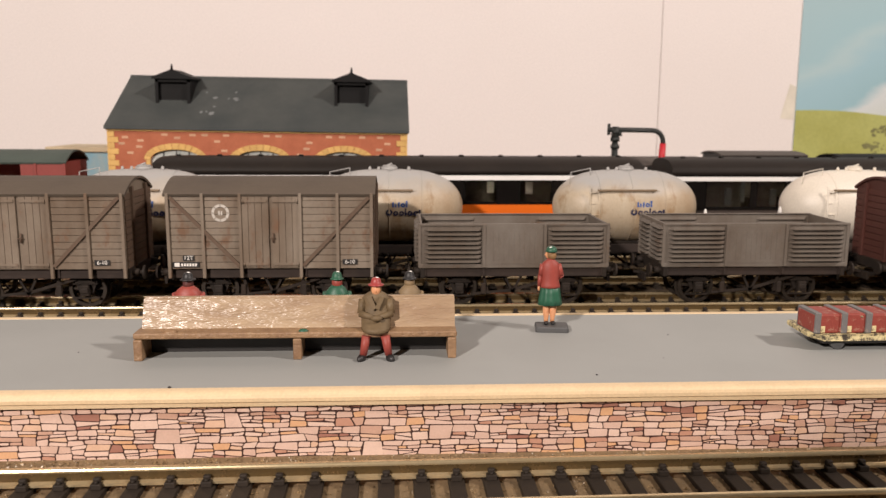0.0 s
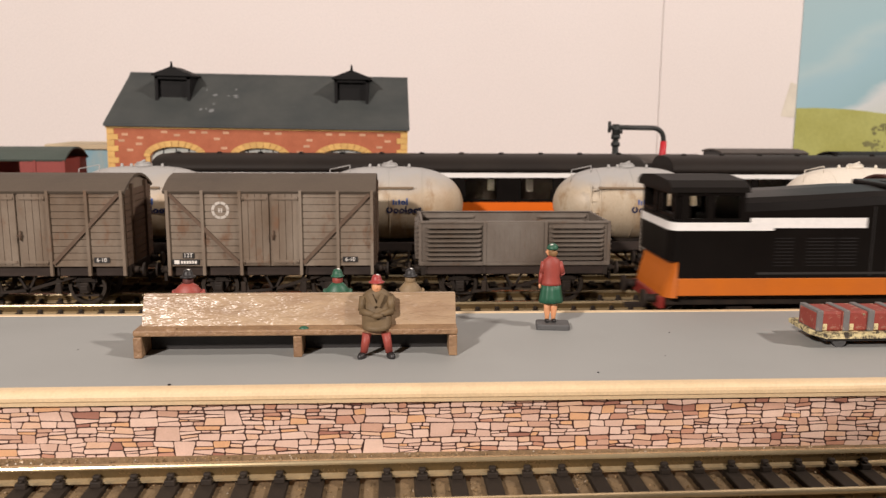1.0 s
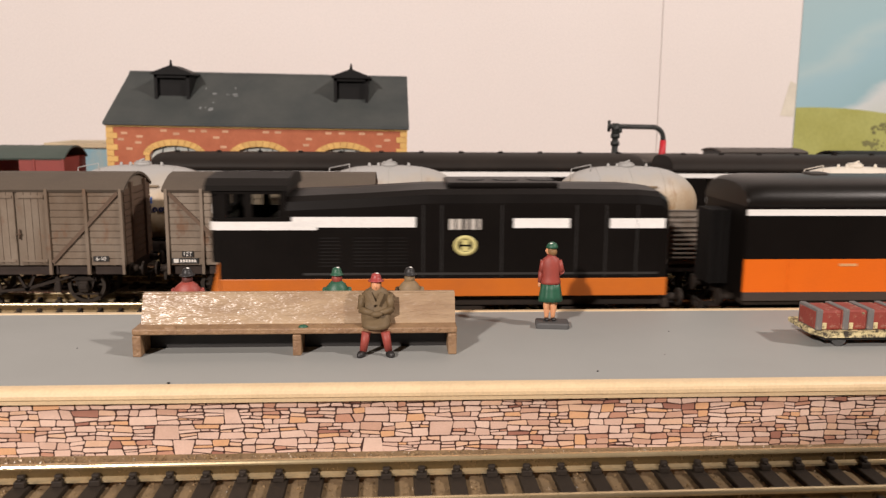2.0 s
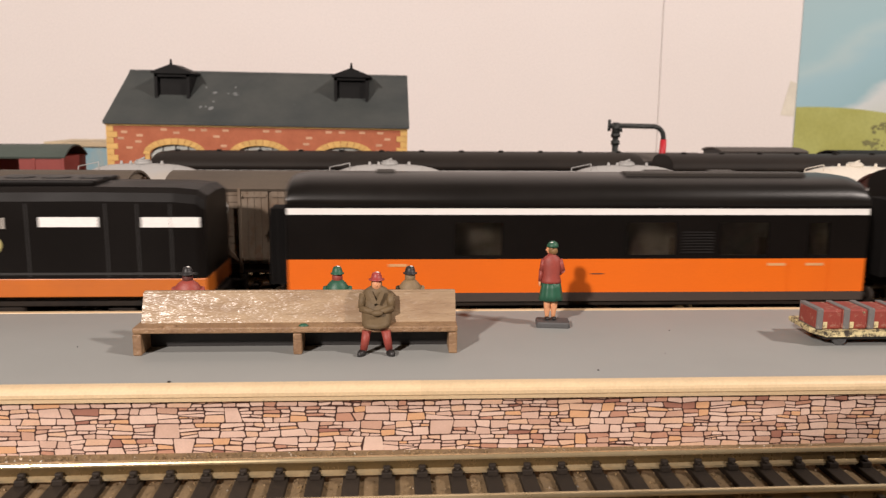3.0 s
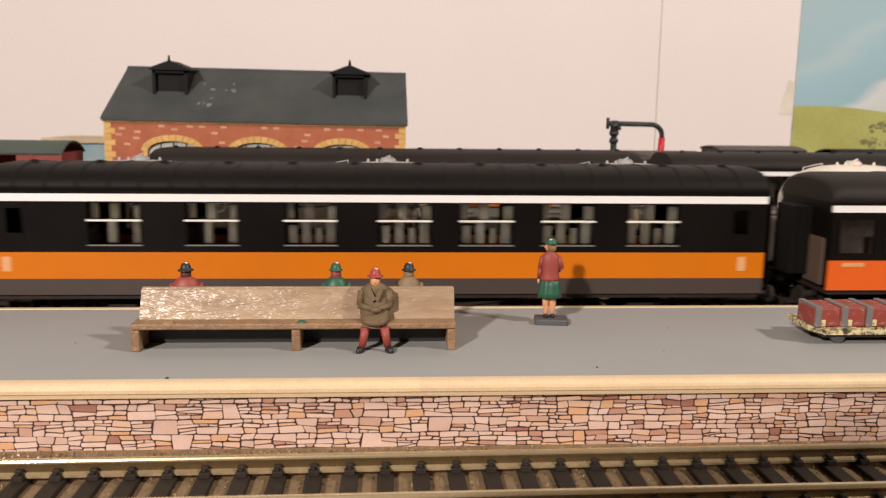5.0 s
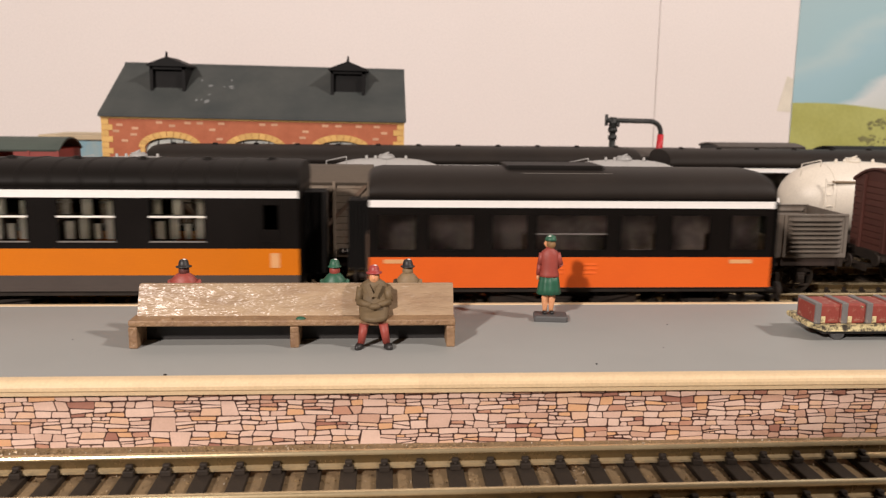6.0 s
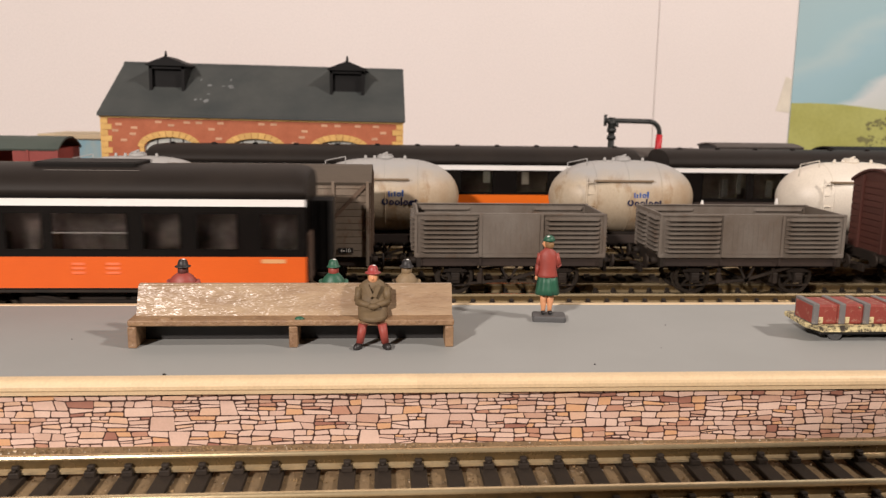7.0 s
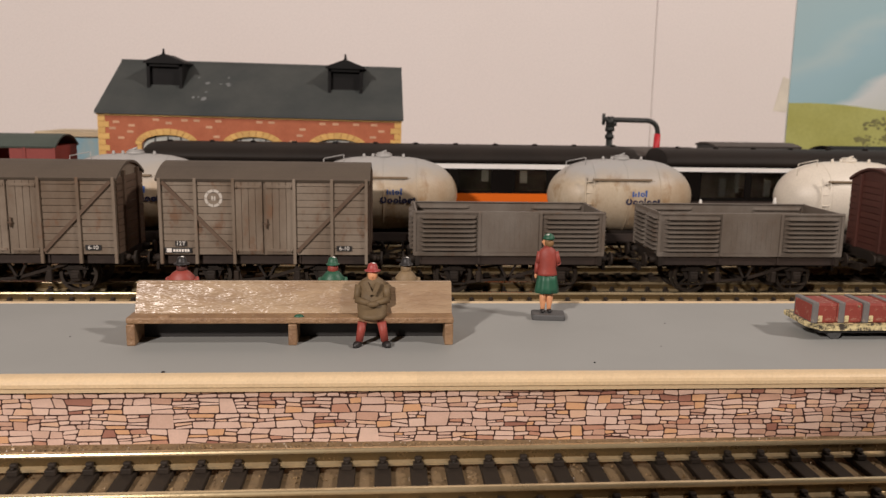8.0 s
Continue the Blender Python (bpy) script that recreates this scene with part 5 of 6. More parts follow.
# specks of grit on the platform
rng = random.Random(11)
for x, y, r in ((-62.0, 2.4, 0.32), (34.2, 7.6, 0.22), (62.0, 41.0, 0.16), (54.0, 20.0, 0.12), (-92.0, 30.0, 0.14)):
    bm = bmesh.new()
    ball(bm, (0, 0, r * 0.5), r * 1.3, r, r * 0.7, n=7, k=4)
    solo("grit_speck", bm, INK, "tiny dark speck of grit on the platform", "grit", (x, y, PLAT))
# ---- goods shed ----
BRICK = paint("orange_red_brick", (0.43, 0.125, 0.055), 0.7, other=(0.36, 0.10, 0.045), coarse=150, amount=0.8, grain=900, bump=0.3)
PALEBRICK = paint("pale_pink_brick", (0.62, 0.36, 0.22), 0.7, vary=0.12)
QUOIN = paint("buff_yellow_quoin", (0.68, 0.42, 0.13), 0.65, other=(0.58, 0.33, 0.10), coarse=250, vary=0.12)
SLATE = paint("dark_slate_card", (0.062, 0.067, 0.063), 0.75, other=(0.038, 0.045, 0.045), coarse=30, amount=1.0, grime=(0.085, 0.09, 0.085), dirt=0.33)
SCUFF = paint("pale_scuff", (0.22, 0.23, 0.23), 0.8)
VENTBLACK = paint("black_vent", (0.009, 0.0085, 0.0085), 0.6, spec=0.15)
WINDOWPALE = paint("pale_shed_window", (0.48, 0.50, 0.46), 0.5, coarse=200, grime=(0.10, 0.16, 0.20), dirt=0.45)


def shed():
    g = thing("goods_shed", "orange-red brick goods shed with dark slate roof and two roof vents", "shed", (-85.5, 262, -1))
    g.rotation_euler = (0, radians(0.65), 0)
    half, deep, ze, zr = 77.4, 76.0, 66.2, 93.2
    arches = [(-43.0, 13.0), (0.6, 13.0), (44.4, 13.0)]
    zs, rise = 50.6, 5.2          # springing of the arches
    bm = bmesh.new()
    edge = -half
    for cx, r in arches:
        box(bm, edge, cx - r, 0, 3, 0, ze)
        edge = cx + r
        n = 12
        lower = [(cx - r + 2 * r * i / n, zs + rise * math.sqrt(max(0.0, 1 - (2 * i / n - 1) ** 2))) for i in range(n + 1)]
        for (xa, za), (xb, zb) in zip(lower, lower[1:]):
            loft(bm, [[(xa, 0, za), (xa, 3, za), (xa, 3, ze), (xa, 0, ze)], [(xb, 0, zb), (xb, 3, zb), (xb, 3, ze), (xb, 0, ze)]], 0, False)
        box(bm, cx - r, cx + r, 0, 3, 0, 22)
    box(bm, edge, half, 0, 3, 0, ze)
    front = part("front_wall", bm, BRICK, g, "orange-red brick wall")
    for s in (-1, 1):
        bm = bmesh.new()
        loft(bm, [[(s * half - s * 3 if k else s * half, y, z) for y, z in ((3.0, 0), (deep, 0), (deep, ze - 1), (38, zr - 2.4), (3.0, ze - 1))] for k in (0, 1)], 0, False)
        part("gable_wall", bm, BRICK, g)
    bm = bmesh.new()
    box(bm, -half + 3, half - 3, deep - 3, deep, 0, ze - 1)
    part("rear_wall", bm, BRICK, g)
    for cx, r in arches:
        bm = bmesh.new()
        box(bm, cx - r - 0.1, cx + r + 0.1, 1.6, 2.0, 22, zs + rise)
        win = part("window", bm, WINDOWPALE, g, "pale arched window")
        for dx in (-r * 0.5, 0, r * 0.5):
            bm = bmesh.new()
            box(bm, cx + dx - 0.3, cx + dx + 0.3, 1.1, 1.6, 22, zs + rise * 0.9)
            part("glazing_bar", bm, BASEGREY, win)
        n = 13
        for i in range(n):
            a0, a1 = math.pi * (i + 0.04) / n, math.pi * (i + 0.96) / n
            q = [(cx + rr * math.cos(a) * 1.0, zs + (rise + (rr - r)) * math.sin(a)) for rr, a in ((r, a0), (r + 3.2, a0), (r + 3.2, a1), (r, a1))]
            bm = bmesh.new()
            loft(bm, [[(x, y, z) for x, z in q] for y in (-0.35, 0.6)], 0, False)
            part("arch_block", bm, QUOIN, front)
        for s in (-1, 1):
            for i in range(6):
                bm = bmesh.new()
                w = 3.4 if i % 2 else 2.2
                x = cx + s * r
                box(bm, min(x, x + s * w), max(x, x + s * w), -0.35, 0.6, zs - 3.0 * (i + 1) + 0.15, zs - 3.0 * i - 0.1)
                part("quoin", bm, QUOIN, front)
    for s in (-1, 1):
        for i in range(13):
            w = 5.4 if i % 2 else 3.4
            z = 26 + i * 3.0
            if z + 2.9 > ze - 0.4:
                break
            bm = bmesh.new()
            box(bm, *((half - w, half + 0.25) if s > 0 else (-half - 0.25, -half + w)), -0.35, 0.6, z + 0.1, z + 2.9)
            part("quoin", bm, QUOIN, front)
    rng = random.Random(8)
    placed = []
    for _ in range(600):
        if len(placed) >= 34:
            break
        x, z = rng.uniform(-half + 7, half - 7), 42 + 1.6 * rng.randrange(0, 14)
        if z > ze - 2 or any(abs(x - cx) < r + 4.5 and z < zs + rise + 4.0 for cx, r in arches) or any(abs(x - a) < 6 and abs(z - b) < 2.0 for a, b in placed):
            continue
        placed.append((x, z))
        bm = bmesh.new()
        box(bm, x - 1.6, x + 1.6, -0.12, 0.4, z, z + 1.25, cut=0.1)
        part("brick", bm, PALEBRICK, front)
    bm = bmesh.new()
    box(bm, -half - 0.6, half + 0.6, -0.8, 0.4, ze - 1.0, ze - 0.2)
    part("cornice", bm, QUOIN, g, "buff strip under the eaves")
    for s in (-1, 1):
        bm = bmesh.new()
        ye, yr = (-2.0, 38.0) if s < 0 else (78.0, 38.0)
        top = [(-half - 1.2, ye, ze), (half + 1.2, ye, ze), (half + 0.2, yr, zr), (-half + 1.4, yr, zr)]
        loft(bm, [[(x, y, z + d) for x, y, z in top] for d in (-0.2, 1.2)], 0, False)
        slope = part("roof_slope", bm, SLATE, g, "dark slate roof slope")
        if s < 0:
            for i in range(11):
                t = rng.uniform(0.25, 0.72)
                x = -26 + rng.uniform(-6, 12)
                bm = bmesh.new()
                y, z = ye + (yr - ye) * t, ze + 1.22 + (zr - ze) * t
                dx, dy = rng.uniform(0.4, 1.8), rng.uniform(0.3, 1.0)
                k = (zr - ze) / (yr - ye)
                loft(bm, [[(x - dx, y - dy * 0.4, z - dy * 0.4 * k + d), (x, y - dy, z - dy * k + d), (x + dx, y + dy * 0.2, z + dy * 0.2 * k + d), (x + dx * 0.3, y + dy, z + dy * k + d), (x - dx * 0.8, y + dy * 0.5, z + dy * 0.5 * k + d)] for d in (0, 0.06)], 0, False)
                part("scuff", bm, SCUFF, slope, "pale scuff mark")
    bm = bmesh.new()
    prism(bm, [(36.4, zr + 0.2), (38, zr + 1.7), (39.6, zr + 0.2)], -half + 1.2, half + 0.3)
    part("ridge", bm, SLATE, g)
    for cx in (-47.6, 47.4):
        bm = bmesh.new()
        x0, x1, y0, y1, z0, z1 = cx - 9.3, cx + 9.1, 16.0, 36.0, 76.8, 92.4
        for q in ((x0, x0 + 1.6, y0, y0 + 1.4, z0, z1), (x1 - 1.6, x1, y0, y0 + 1.4, z0, z1), (x0, x1, y0, y0 + 1.4, z0, z0 + 1.8), (x0, x1, y0, y0 + 1.4, z1 - 1.6, z1), (x0, x0 + 1.6, y0 + 1.4, y1, z0 - 1, z1), (x1 - 1.6, x1, y0 + 1.4, y1, z0 - 1, z1), (x0 + 1.6, x1 - 1.6, y0 + 2.6, y1, z0 - 1, z1)):
            box(bm, *q)
        vent = part("roof_vent", bm, VENTBLACK, g, "black open-fronted roof vent")
        bm = bmesh.new()
        loft(bm, [[(cx - 10.6, y, z1), (cx + 10.6, y, z1), (cx + 10.4, y, z1 + 1.0), (cx, y, z1 + 5.0), (cx - 10.4, y, z1 + 1.0)] for y in (y0 - 1.6, y1 + 1.0)], 0, False)
        part("vent_roof", bm, VENTBLACK, vent)
        bm = bmesh.new()
        rod(bm, (cx, y0 - 0.6, z1 + 4.8), (cx, y0 - 0.6, z1 + 7.6), 0.8, 0.4, n=8)
        part("finial", bm, VENTBLACK, vent)
    return g


shed()

# ---- water crane ----
crane = thing("water_crane", "black water crane with a red hose behind the carriages", "water crane", (106.0, 270, -1))
REDHOSE = paint("red_hose", (0.55, 0.02, 0.03), 0.5)
CRANEGREEN = paint("dark_crane_iron", (0.022, 0.024, 0.022), 0.5)
bm = bmesh.new()
rod(bm, (0, 0, 0), (0, 0, 62), 2.0, 1.7, n=14)
for z, r in ((3, 4.0), (57, 2.4), (61, 2.5), (65, 2.2)):
    rod(bm, (0, 0, z), (0, 0, z + 2.2), r, n=14)
rod(bm, (0, 0, 62), (0, 0, 69), 2.3, 1.8, n=14)
part("post", bm, CRANEGREEN, crane)
bm = bmesh.new()
ang = [math.pi / 2 * i / 6 for i in range(7)]
pts = [(-3.2, 67.3), (0, 67.3), (20.5, 67.0)] + [(20.5 + 6.0 * math.sin(a), 61.0 + 6.0 * math.cos(a)) for a in ang] + [(26.6, 59.5)]
n = 10
rings = []
for i, (x, z) in enumerate(pts):
    p, q = pts[max(0, i - 1)], pts[min(len(pts) - 1, i + 1)]
    t = Vector((q[0] - p[0], 0, q[1] - p[1])).normalized()
    u = Vector((-t.z, 0, t.x))
    rings.append([(x + u.x * 1.35 * math.cos(k), 1.35 * math.sin(k), z + u.z * 1.35 * math.cos(k)) for k in [math.tau * j / n for j in range(n)]])
loft(bm, rings)
rod(bm, (-3.6, 0, 64.4), (-3.6, 0, 70.5), 0.9, n=8)
rod(bm, (2.6, 0, 63.8), (2.6, 0, 66.4), 1.1, n=8)
part("arm", bm, CRANEGREEN, crane)
bm = bmesh.new()
rod(bm, (26.6, 0, 60.0), (26.0, 0, 44.0), 1.7, 2.0, n=12)
part("hose", bm, REDHOSE, crane, "bright red hanging hose")

# ---- far vehicles at the back of the yard ----
GREENROOF = paint("grey_green_roof", (0.075, 0.095, 0.08), 0.7, other=(0.055, 0.07, 0.06), coarse=40)
BROWNROOF = paint("brown_grey_roof", (0.085, 0.07, 0.06), 0.7)
DEEPRED = paint("deep_red_body", (0.27, 0.045, 0.035), 0.55)


def far_van(x0, x1, y, label, body, roofing, ztop, zeave, dark=None, yw=15.0):
    w = thing("covered_wagon", label, "goods van", (0, y, RAIL), "wagons at the back")
    bm = bmesh.new()
    if dark:
        box(bm, x0, dark[0], -yw, -yw + 1.2, 13, zeave)
        box(bm, dark[1], x1, -yw, -yw + 1.2, 13, zeave)
        box(bm, x0, x1, -yw + 1.2, yw, 13, 15)
        box(bm, x0, x1, yw - 1.2, yw, 15, zeave)
        box(bm, x0, x0 + 1.2, -yw + 1.2, yw - 1.2, 15, zeave)
        box(bm, x1 - 1.2, x1, -yw + 1.2, yw - 1.2, 15, zeave)
    else:
        box(bm, x0, x1, -yw, yw, 13, zeave)
    b = part("body", bm, body, w)
    for px in [x0 + (x1 - x0) * k / 6 for k in range(7)]:
        if not dark or px <= dark[0] or px >= dark[1]:
            bm = bmesh.new()
            box(bm, px - 0.5, px + 0.5, -yw - 0.5, -yw, 13, zeave - 0.2)
            part("side_post", bm, body, b)
    bm = roof_shell((x1 - x0) / 2, yw + 0.8, zeave - 0.1, ztop)
    r = part("roof", bm, roofing, w, at=((x0 + x1) / 2, 0, 0))
    for px in (x0 + 14, x1 - 14):
        wheelset(w, px)
    bm = bmesh.new()
    box(bm, x0, x1, -12, 12, 9.5, 13)
    part("chassis", bm, IRON, w)
    return w


far_van(-268.0, -181.5, 268.0, "deep red goods van with grey-green roof and open dark doorway", DEEPRED, GREENROOF, 51.0, 45.2, (-250.0, -203.5))
far_van(112.0, 158.0, 289.0, "dull dark brown wagon behind the carriages", PLATE, BROWNROOF, 47.0, 43.0)
far_van(168.0, 215.5, 289.0, "dark wagon with a brown-grey roof behind the carriages", PLATE, BROWNROOF, 50.2, 48.6)
far_van(238.0, 300.0, 289.0, "dark wagon with a black roof behind the carriages", PLATE, ROOFBLACK, 48.8, 46.2)

# small white marker posts between the sidings
WHITEPOST = paint("white_post_paint", (0.78, 0.75, 0.70), 0.5)
for px, ph in ((117.0, 37.0), (149.0, 38.0)):
    mp_ = thing("marker_post", "thin white marker post standing between the sidings", "post", (px, 162.0, -1.2), "white marker posts")
    bm = bmesh.new()
    rod(bm, (0, 0, 0), (0, 0, ph - 2), 0.55, 0.45, n=8)
    part("post", bm, WHITEPOST, mp_)
    bm = bmesh.new()
    loft(bm, [oval(0, 0, ph - 3.2, 0.9, 0.9, 10), oval(0, 0, ph - 2.0, 0.8, 0.8, 10), oval(0, 0, ph, 0.35, 0.35, 10)])
    part("cap", bm, WHITEPOST, mp_)

# low building beside the shed
LOWBLUE = paint("pale_blue_render", (0.24, 0.42, 0.50), 0.7, other=(0.40, 0.46, 0.42), coarse=90, amount=0.9)
LOWCREAM = paint("cream_cap", (0.62, 0.50, 0.32), 0.6)
low = thing("low_building", "low pale blue building with a flat cream roof beside the shed", "building", (-205.0, 330, -1))
bm = bmesh.new()
box(bm, -16, 31, 0, 40, 0, 51.5)
part("wall", bm, LOWBLUE, low)
bm = bmesh.new()
box(bm, -17.2, 32.5, -2, 42, 51.5, 54.5, cut=0.4)
part("roof", bm, LOWCREAM, low)

# ---- painted backdrop sheet on the wall ----
def scenery():
    m = bpy.data.materials.new("painted_backdrop")
    m.use_nodes = True
    nt = m.node_tree
    b = nt.nodes["Principled BSDF"]
    b.inputs["Roughness"].default_value = 0.6
    co = nt.nodes.new("ShaderNodeTexCoord")
    sep = nt.nodes.new("ShaderNodeSeparateXYZ")
    nt.links.new(co.outputs["Object"], sep.inputs[0])
    ns = nt.nodes.new("ShaderNodeTexNoise")
    ns.inputs["Scale"].default_value, ns.inputs["Detail"].default_value = 22, 5
    mp = nt.nodes.new("ShaderNodeMapping")
    mp.inputs["Scale"].default_value = (0.55, 1, 1.5)
    nt.links.new(co.outputs["Object"], mp.inputs[0])
    nt.links.new(mp.outputs[0], ns.inputs["Vector"])
    ma = nt.nodes.new("ShaderNodeMath")
    ma.operation, ma.inputs[1].default_value, ma.inputs[2].default_value = "MULTIPLY_ADD", 0.045, -0.0225
    nt.links.new(ns.outputs["Fac"], ma.inputs[0])
    ad = nt.nodes.new("ShaderNodeMath")
    lean = nt.nodes.new("ShaderNodeMath")
    lean.operation, lean.inputs[1].default_value = "MULTIPLY_ADD", -0.55
    lift = nt.nodes.new("ShaderNodeMath")
    lift.operation, lift.inputs[1].default_value = "ADD", 0.182
    nt.links.new(sep.outputs["X"], lean.inputs[0])
    nt.links.new(sep.outputs["Z"], lean.inputs[2])
    nt.links.new(lean.outputs[0], lift.inputs[0])
    nt.links.new(lift.outputs[0], ad.inputs[0])
    nt.links.new(ma.outputs[0], ad.inputs[1])
    mr = nt.nodes.new("ShaderNodeMapRange")
    mr.inputs[1].default_value, mr.inputs[2].default_value = 0.040, 0.170
    nt.links.new(ad.outputs[0], mr.inputs[0])
    cr = nt.nodes.new("ShaderNodeValToRGB")
    stops = ((0.0, (0.42, 0.44, 0.30)), (0.28, (0.62, 0.66, 0.62)), (0.38, (0.66, 0.70, 0.70)), (0.45, (0.33, 0.52, 0.58)), (0.62, (0.36, 0.55, 0.62)), (0.70, (0.44, 0.59, 0.62)), (0.78, (0.37, 0.55, 0.60)), (1.0, (0.38, 0.54, 0.58)))
    while len(cr.color_ramp.elements) < len(stops):
        cr.color_ramp.elements.new(0.5)
    for el, (p, c) in zip(cr.color_ramp.elements, stops):
        el.position, el.color = p, (*c, 1)
    nt.links.new(mr.outputs[0], cr.inputs[0])
    nt.links.new(cr.outputs[0], b.inputs["Base Color"])
    return m


sheet = thing("painted_backdrop", "painted paper backdrop of sky and green hill taped to the wall", "picture", (2.0, 499.6, -13.2))
sheet.scale = (1.175, 1.0, 1.175)
bm = bmesh.new()
box(bm, 269.0, 620, -0.5, 0, -5, 260)
part("sky_sheet", bm, scenery(), sheet, "pale blue painted sky with soft clouds")
HILL = paint("painted_grass", (0.40, 0.40, 0.11), 0.75, other=(0.47, 0.48, 0.16), coarse=25, amount=0.9, grain=500)
HEDGE = paint("painted_bush", (0.19, 0.18, 0.075), 0.8, other=(0.28, 0.28, 0.11), coarse=200)
bm = bmesh.new()
top = [(269.1 + i * 12, 76.2 + 2.6 * math.sin(i * 0.42 + 0.6) - i * 0.5) for i in range(29)]
loft(bm, [[(x, y, z) for x, z in [(269.1, -5)] + [(605.0, -5)] + top[::-1]] for y in (-0.75, -0.51)], 0, False)
part("hill", bm, HILL, sheet, "yellow-green painted hill")
rng = random.Random(21)
for cx, cz in ((331, 63), (338, 65), (345, 62), (325, 53), (333, 51), (341, 54), (352, 56)):
    bm = bmesh.new()
    for i in range(16):
        x, z, r = cx + rng.gauss(0, 3.2), cz + rng.gauss(0, 1.5), rng.uniform(0.5, 1.5)
        loft(bm, [[(x + r * rng.uniform(0.7, 1.3) * math.cos(math.tau * k / 7), y, z + r * 0.8 * math.sin(math.tau * k / 7)) for k in range(7)] for y in (-0.95 - i * 0.002, -0.76)], 0, False)
    tagged(part("painted_bush", bm, HEDGE, sheet, "loosely dabbed dark bush"), kind="stuff")
TAPE = paint("yellowed_tape", (0.82, 0.76, 0.64), 0.5)
bm = bmesh.new()
loft(bm, [[(258.5, y, 72), (268.6, y, 71), (268.8, y, 94), (264, y, 96)] for y in (0.1, 0.32)], 0, False)
part("tape", bm, TAPE, sheet, "torn piece of yellowed tape")
# ---- unseen camera-shaped blocker, added to throw the soft shade on the track ----
def lamp_blocker():
    v = thing("lamp_blocker", "unseen black lamp blocker shaped like a camera on a tripod", "camera", (-11.5, -178, 0))
    case = paint("black_blocker_case", (0.02, 0.02, 0.021), 0.5)
    bm = bmesh.new()
    box(bm, -26, 24, -105, -9, 48, 104, cut=5)
    part("body", bm, case, v)
    bm = bmesh.new()
    n = 24
    loft(bm, [[(q * math.cos(math.tau * i / n), y, 75.5 + q * math.sin(math.tau * i / n)) for i in range(n)] for q, y in ((21, -9), (21, -3), (17, -3), (15, -9))], closed=False)
    part("lens_ring", bm, case, v)
    bm = bmesh.new()
    box(bm, -66, 0, -2.5, 2.5, -68, 2, cut=2)
    flap = part("side_screen", bm, case, v, "tilted flap added to block the left lamp", (-21.5, -3, 120))
    flap.rotation_euler = (0, radians(-18), 0)
    bm = bmesh.new()
    rod(bm, (0, -55, -330), (0, -55, 48), 9, n=14)
    box(bm, -22, 22, -85, -25, 40, 48, cut=2)
    part("column", bm, case, v)
    for k in range(3):
        t = math.tau * (k / 3 + 0.25)
        bm = bmesh.new()
        rod(bm, (0, -55, -260), (300 * math.cos(t) * 0.8, -330 + 300 * math.sin(t) * 0.8, -999), 8, 6, n=10)
        part("leg", bm, case, v)
    return v


lamp_blocker()
# ---- printed stone face of the platform ----
def stone_paint():
    m = paint("pink_rubble_stone", (0.70, 0.495, 0.40), 0.7, other=(0.61, 0.42, 0.33), coarse=260, amount=0.7, grain=2200, bump=0.15)
    nt = m.node_tree
    b = nt.nodes["Principled BSDF"]
    src = b.inputs["Base Color"].links[0].from_socket
    rnd = nt.nodes.new("ShaderNodeObjectInfo").outputs["Random"]
    cr = nt.nodes.new("ShaderNodeValToRGB")
    cr.color_ramp.interpolation = "CONSTANT"
    stops = ((0.0, (1.0, 1.0, 1.0)), (0.26, (1.05, 1.08, 1.08)), (0.46, (0.92, 0.89, 0.87)), (0.64, (1.0, 0.93, 0.80)), (0.75, (0.80, 0.69, 0.62)), (0.84, (0.98, 0.79, 0.53)), (0.91, (0.74, 0.55, 0.46)), (0.975, (0.50, 0.32, 0.28)))
    while len(cr.color_ramp.elements) < len(stops):
        cr.color_ramp.elements.new(0.5)
    for el, (p, c) in zip(cr.color_ramp.elements, stops):
        el.position, el.color = p, (*c, 1)
    nt.links.new(rnd, cr.inputs[0])
    mx = nt.nodes.new("ShaderNodeMix")
    mx.data_type, mx.blend_type = "RGBA", "MULTIPLY"
    mx.inputs[0].default_value = 1.0
    nt.links.new(src, mx.inputs[6])
    nt.links.new(cr.outputs[0], mx.inputs[7])
    nt.links.new(mx.outputs[2], b.inputs["Base Color"])
    return m


STONE = stone_paint()
JOINT = paint("dark_printed_joint", (0.055, 0.020, 0.014), 0.8, coarse=200)
bm = bmesh.new()
box(bm, -420, 420, 0.12, 0.88, -1.2, 12.9)
face = part("stone_face", bm, JOINT, platform, "printed rubble stone card with dark joints")
rng = random.Random(31)


def wobble(x, z):
    """Smooth unevenness, so that neighbouring stones share their bent edges."""
    v = noise.noise_vector(Vector((x * 0.23, 3.1, z * 0.42)))
    u = noise.noise_vector(Vector((x * 0.75, 9.7, z * 1.1)))
    return x + v.x * 0.7 + u.x * 0.35, z + v.z * 0.34 + u.z * 0.2


def halves(poly, p, d):
    """Cut a convex outline of (x, z) points by the line through p along d."""
    a, b = [], []
    for (x0, z0), (x1, z1) in zip(poly, poly[1:] + poly[:1]):
        s0, s1 = ((x - p[0]) * d[1] - (z - p[1]) * d[0] for x, z in ((x0, z0), (x1, z1)))
        (a if s0 >= 0 else b).append((x0, z0))
        if s0 * s1 < 0:
            k = s0 / (s0 - s1)
            m = (x0 + (x1 - x0) * k, z0 + (z1 - z0) * k)
            a.append(m)
            b.append(m)
    return a, b


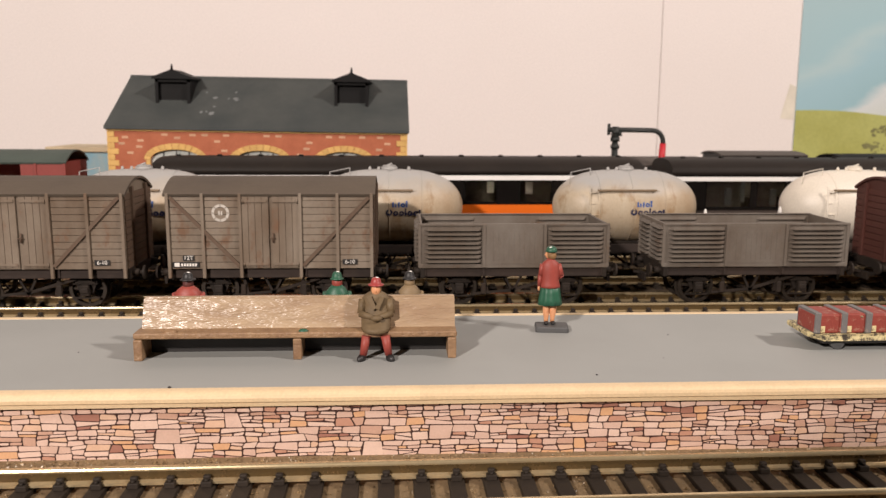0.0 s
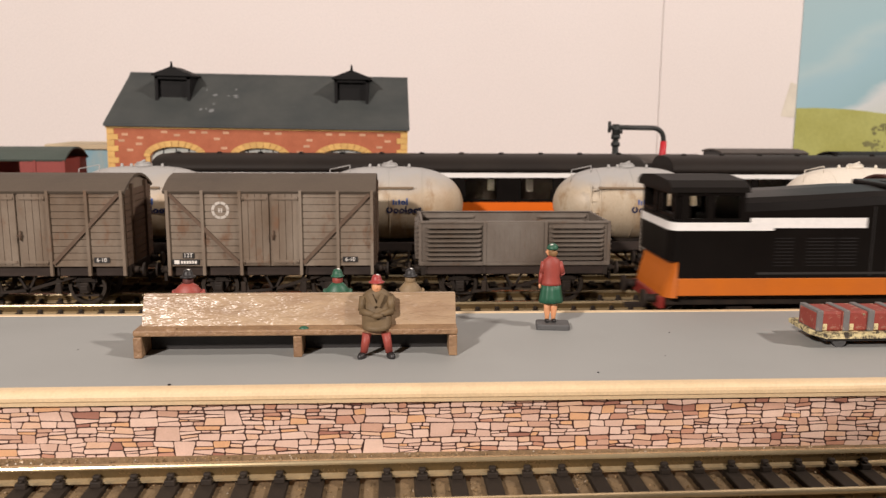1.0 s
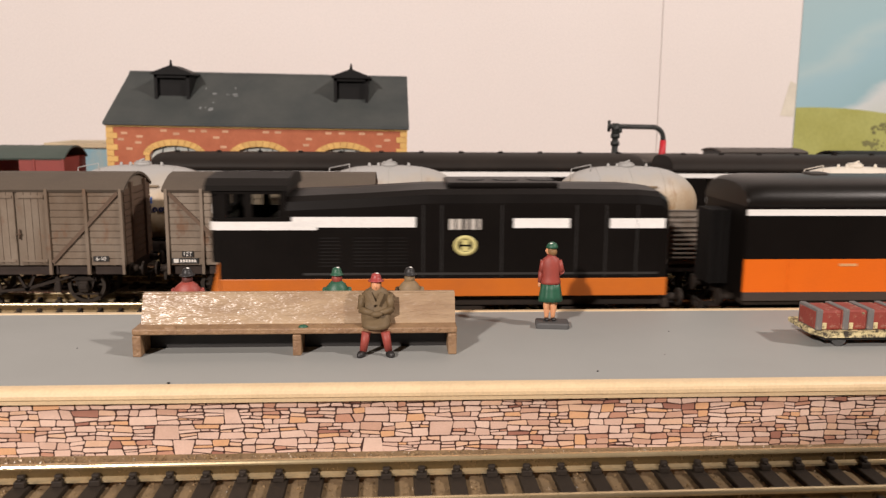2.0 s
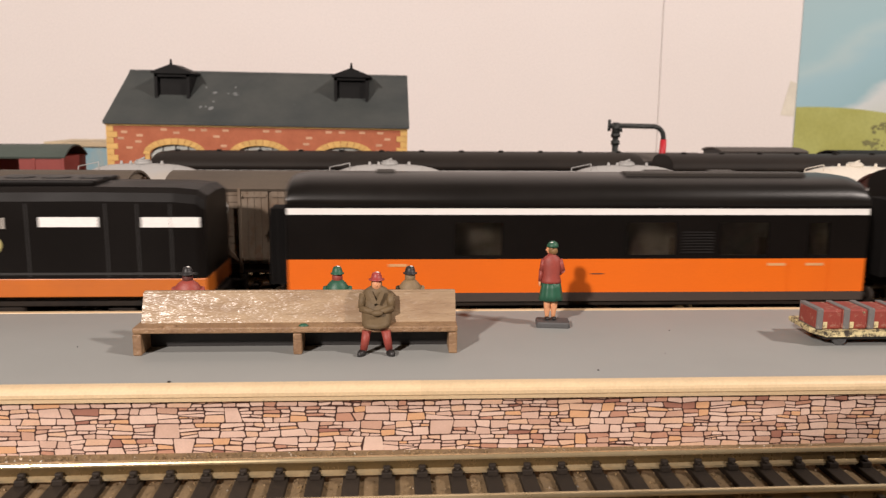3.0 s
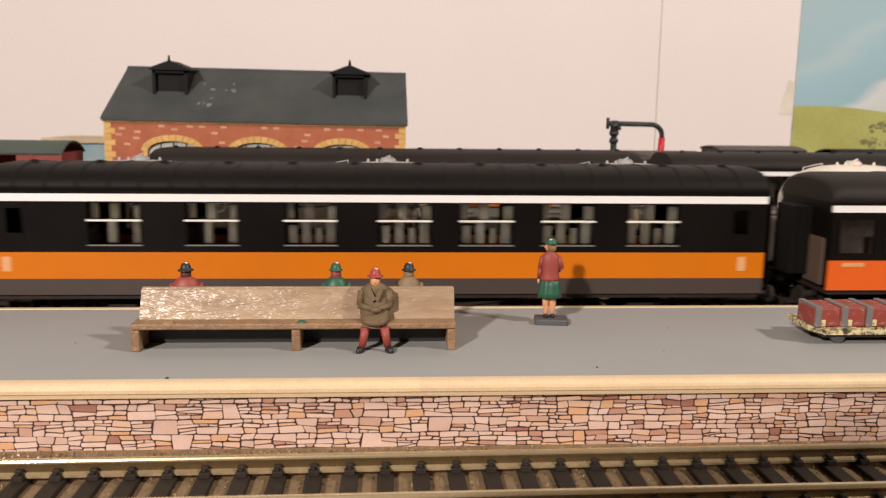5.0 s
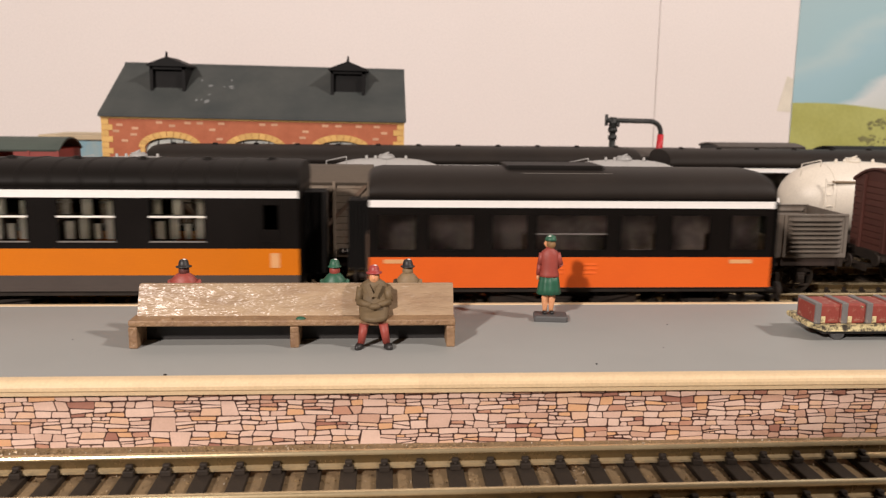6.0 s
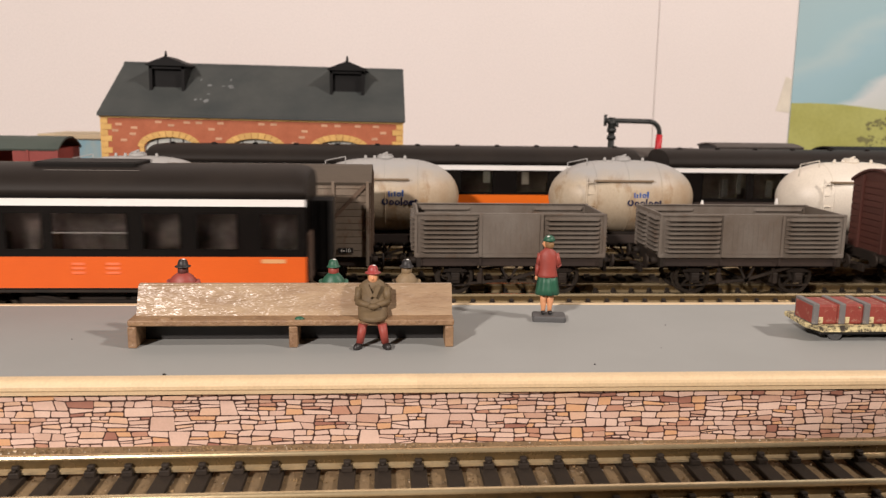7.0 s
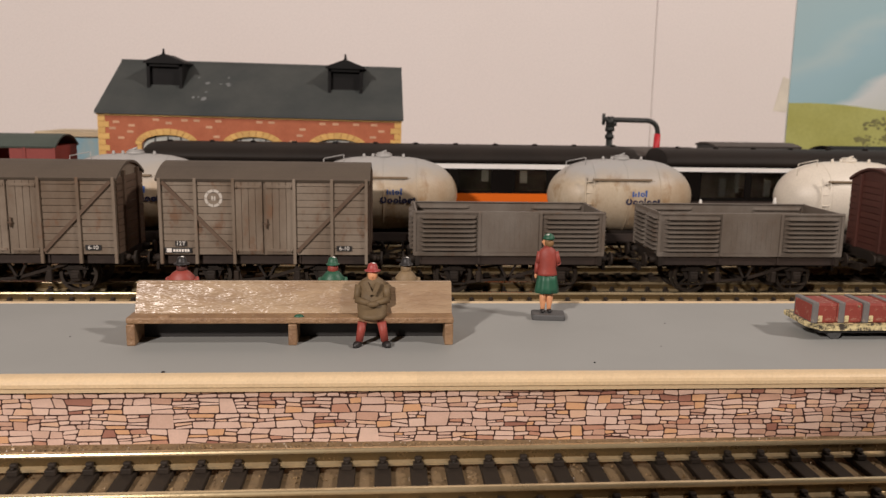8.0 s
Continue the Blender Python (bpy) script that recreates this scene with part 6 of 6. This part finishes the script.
def stone_cells(poly):
    """Break a stretch of a course into stones with slanting sides."""
    xs, zs = [p[0] for p in poly], [p[1] for p in poly]
    w, h = max(xs) - min(xs), max(zs) - min(zs)
    c = (min(xs) + w * rng.uniform(0.36, 0.64), min(zs) + h * rng.uniform(0.38, 0.62))
    if w > 9.5:
        t = math.pi / 2 + rng.gauss(0, 0.14)
    elif h > 2.1 and rng.random() < 0.82:
        t = rng.gauss(0, 0.045)
    elif w > 6.2 or (w > 2.9 * h + 1.2 and rng.random() < 0.75):
        t = math.pi / 2 + rng.gauss(0, 0.15)
    elif h > 1.5 and w > 1.7 * h and rng.random() < 0.6:
        t = rng.gauss(0, 0.055)
    else:
        return [poly]
    return [q for side in halves(poly, c, (math.cos(t), math.sin(t))) if len(side) > 2 for q in stone_cells(side)]


def inset(poly, g):
    """Draw each side of a convex outline in by g."""
    out = poly
    for (x0, z0), (x1, z1) in zip(poly, poly[1:] + poly[:1]):
        n = math.hypot(x1 - x0, z1 - z0)
        if n < 1e-6 or len(out) < 3:
            continue
        d = ((x1 - x0) / n, (z1 - z0) / n)
        out = halves(out, (x0 - d[1] * g, z0 + d[0] * g), (-d[0], -d[1]))[0]
    return out


courses = [-1.3, 3.5, 7.0, 10.5, 12.75]
cells = []
for left, right in ((-132.0, 51.8), (51.8, 132.0)):      # two printed sheets that meet at a seam
    for z0, z1 in zip(courses, courses[1:]):
        x = left
        while x < right - 0.5:
            w = min(rng.uniform(8, 17), right - x)
            w = right - x if right - x - w < 3 else w
            cells += stone_cells([(x, z0), (x + w, z0), (x + w, z1), (x, z1)])
            x += w
rest = bmesh.new()


def middle(c):
    return (min(p[0] for p in c) + max(p[0] for p in c)) / 2


def stone(bm, c, ox=0.0):
    """One stone: the outline drawn in by half a joint, its corners cut, its sides bent."""
    c = inset(c, rng.uniform(0.115, 0.165))
    if len(c) < 3:
        return
    ring = []
    for (xa, za), (x, z), (xb, zb) in zip(c[-1:] + c[:-1], c, c[1:] + c[:1]):
        for xo, zo in ((xa, za), (xb, zb)):
            n = math.hypot(xo - x, zo - z)
            k = min(0.17, n * 0.3) / max(n, 1e-6)
            ring.append(wobble(x + (xo - x) * k, z + (zo - z) * k))
    loft(bm, [[(x - ox, 0.14, z) for x, z in ring], [(x - ox, 0.0, z) for x, z in ring]], 0, False)


cells.sort(key=lambda c: abs(middle(c) - 3))
for i, c in enumerate(cells):
    if i < 300:
        ox = middle(c)
        bm = bmesh.new()
        stone(bm, c, ox)
        if not bm.faces:
            bm.free()
            continue
        part("stone", bm, STONE, face, at=(ox, 0, 0))
    else:
        stone(rest, c)
STONEREST = stone_paint()
for nd in STONEREST.node_tree.nodes:
    if nd.type == "OBJECT_INFO":
        to = [l.to_socket for l in nd.outputs["Random"].links]
        geo = STONEREST.node_tree.nodes.new("ShaderNodeNewGeometry")
        for sock in to:
            STONEREST.node_tree.links.new(geo.outputs["Random Per Island"], sock)
        break
tagged(part("stones_beyond", rest, STONEREST, face, "pink rubble stones"), kind="stuff")


def motions():
    """The train runs from right to left at an even pace; its wheels roll."""
    def gone(t):
        for (t0, d0), (t1, d1) in zip(RUN, RUN[1:]):
            if t <= t1:
                return d0 + (d1 - d0) * (t - t0) / (t1 - t0)
        return RUN[-1][1]

    times = [i * 0.5 for i in range(17)]
    for ob, x in ((loco, 0.0), (k1, 162.5), (k2, 357.3), (k3, 607.9)):
        walk(ob, [(t, pose((x + gone(t)) * MM, Y_TRAIN * MM, RAIL * MM)) for t in times])
    ticks = [i * 2 / 30 for i in range(121)]
    for ob in loco_wheels + k1_wheels + k2_wheels + k3_wheels:
        p = ob.location.copy()
        walk(ob, [(t, pose(p.x, p.y, p.z, 0, math.degrees((gone(t) - D0) / 6.8), 0)) for t in ticks])


RUN = ((0.0, 206.0), (1.5, 0.0), (2.9, -193.4), (3.5, -277.2), (4.5, -417.6), (5.8, -599.8), (6.5, -698.2), (7.5, -838.6), (8.0, -908.9))
motions()
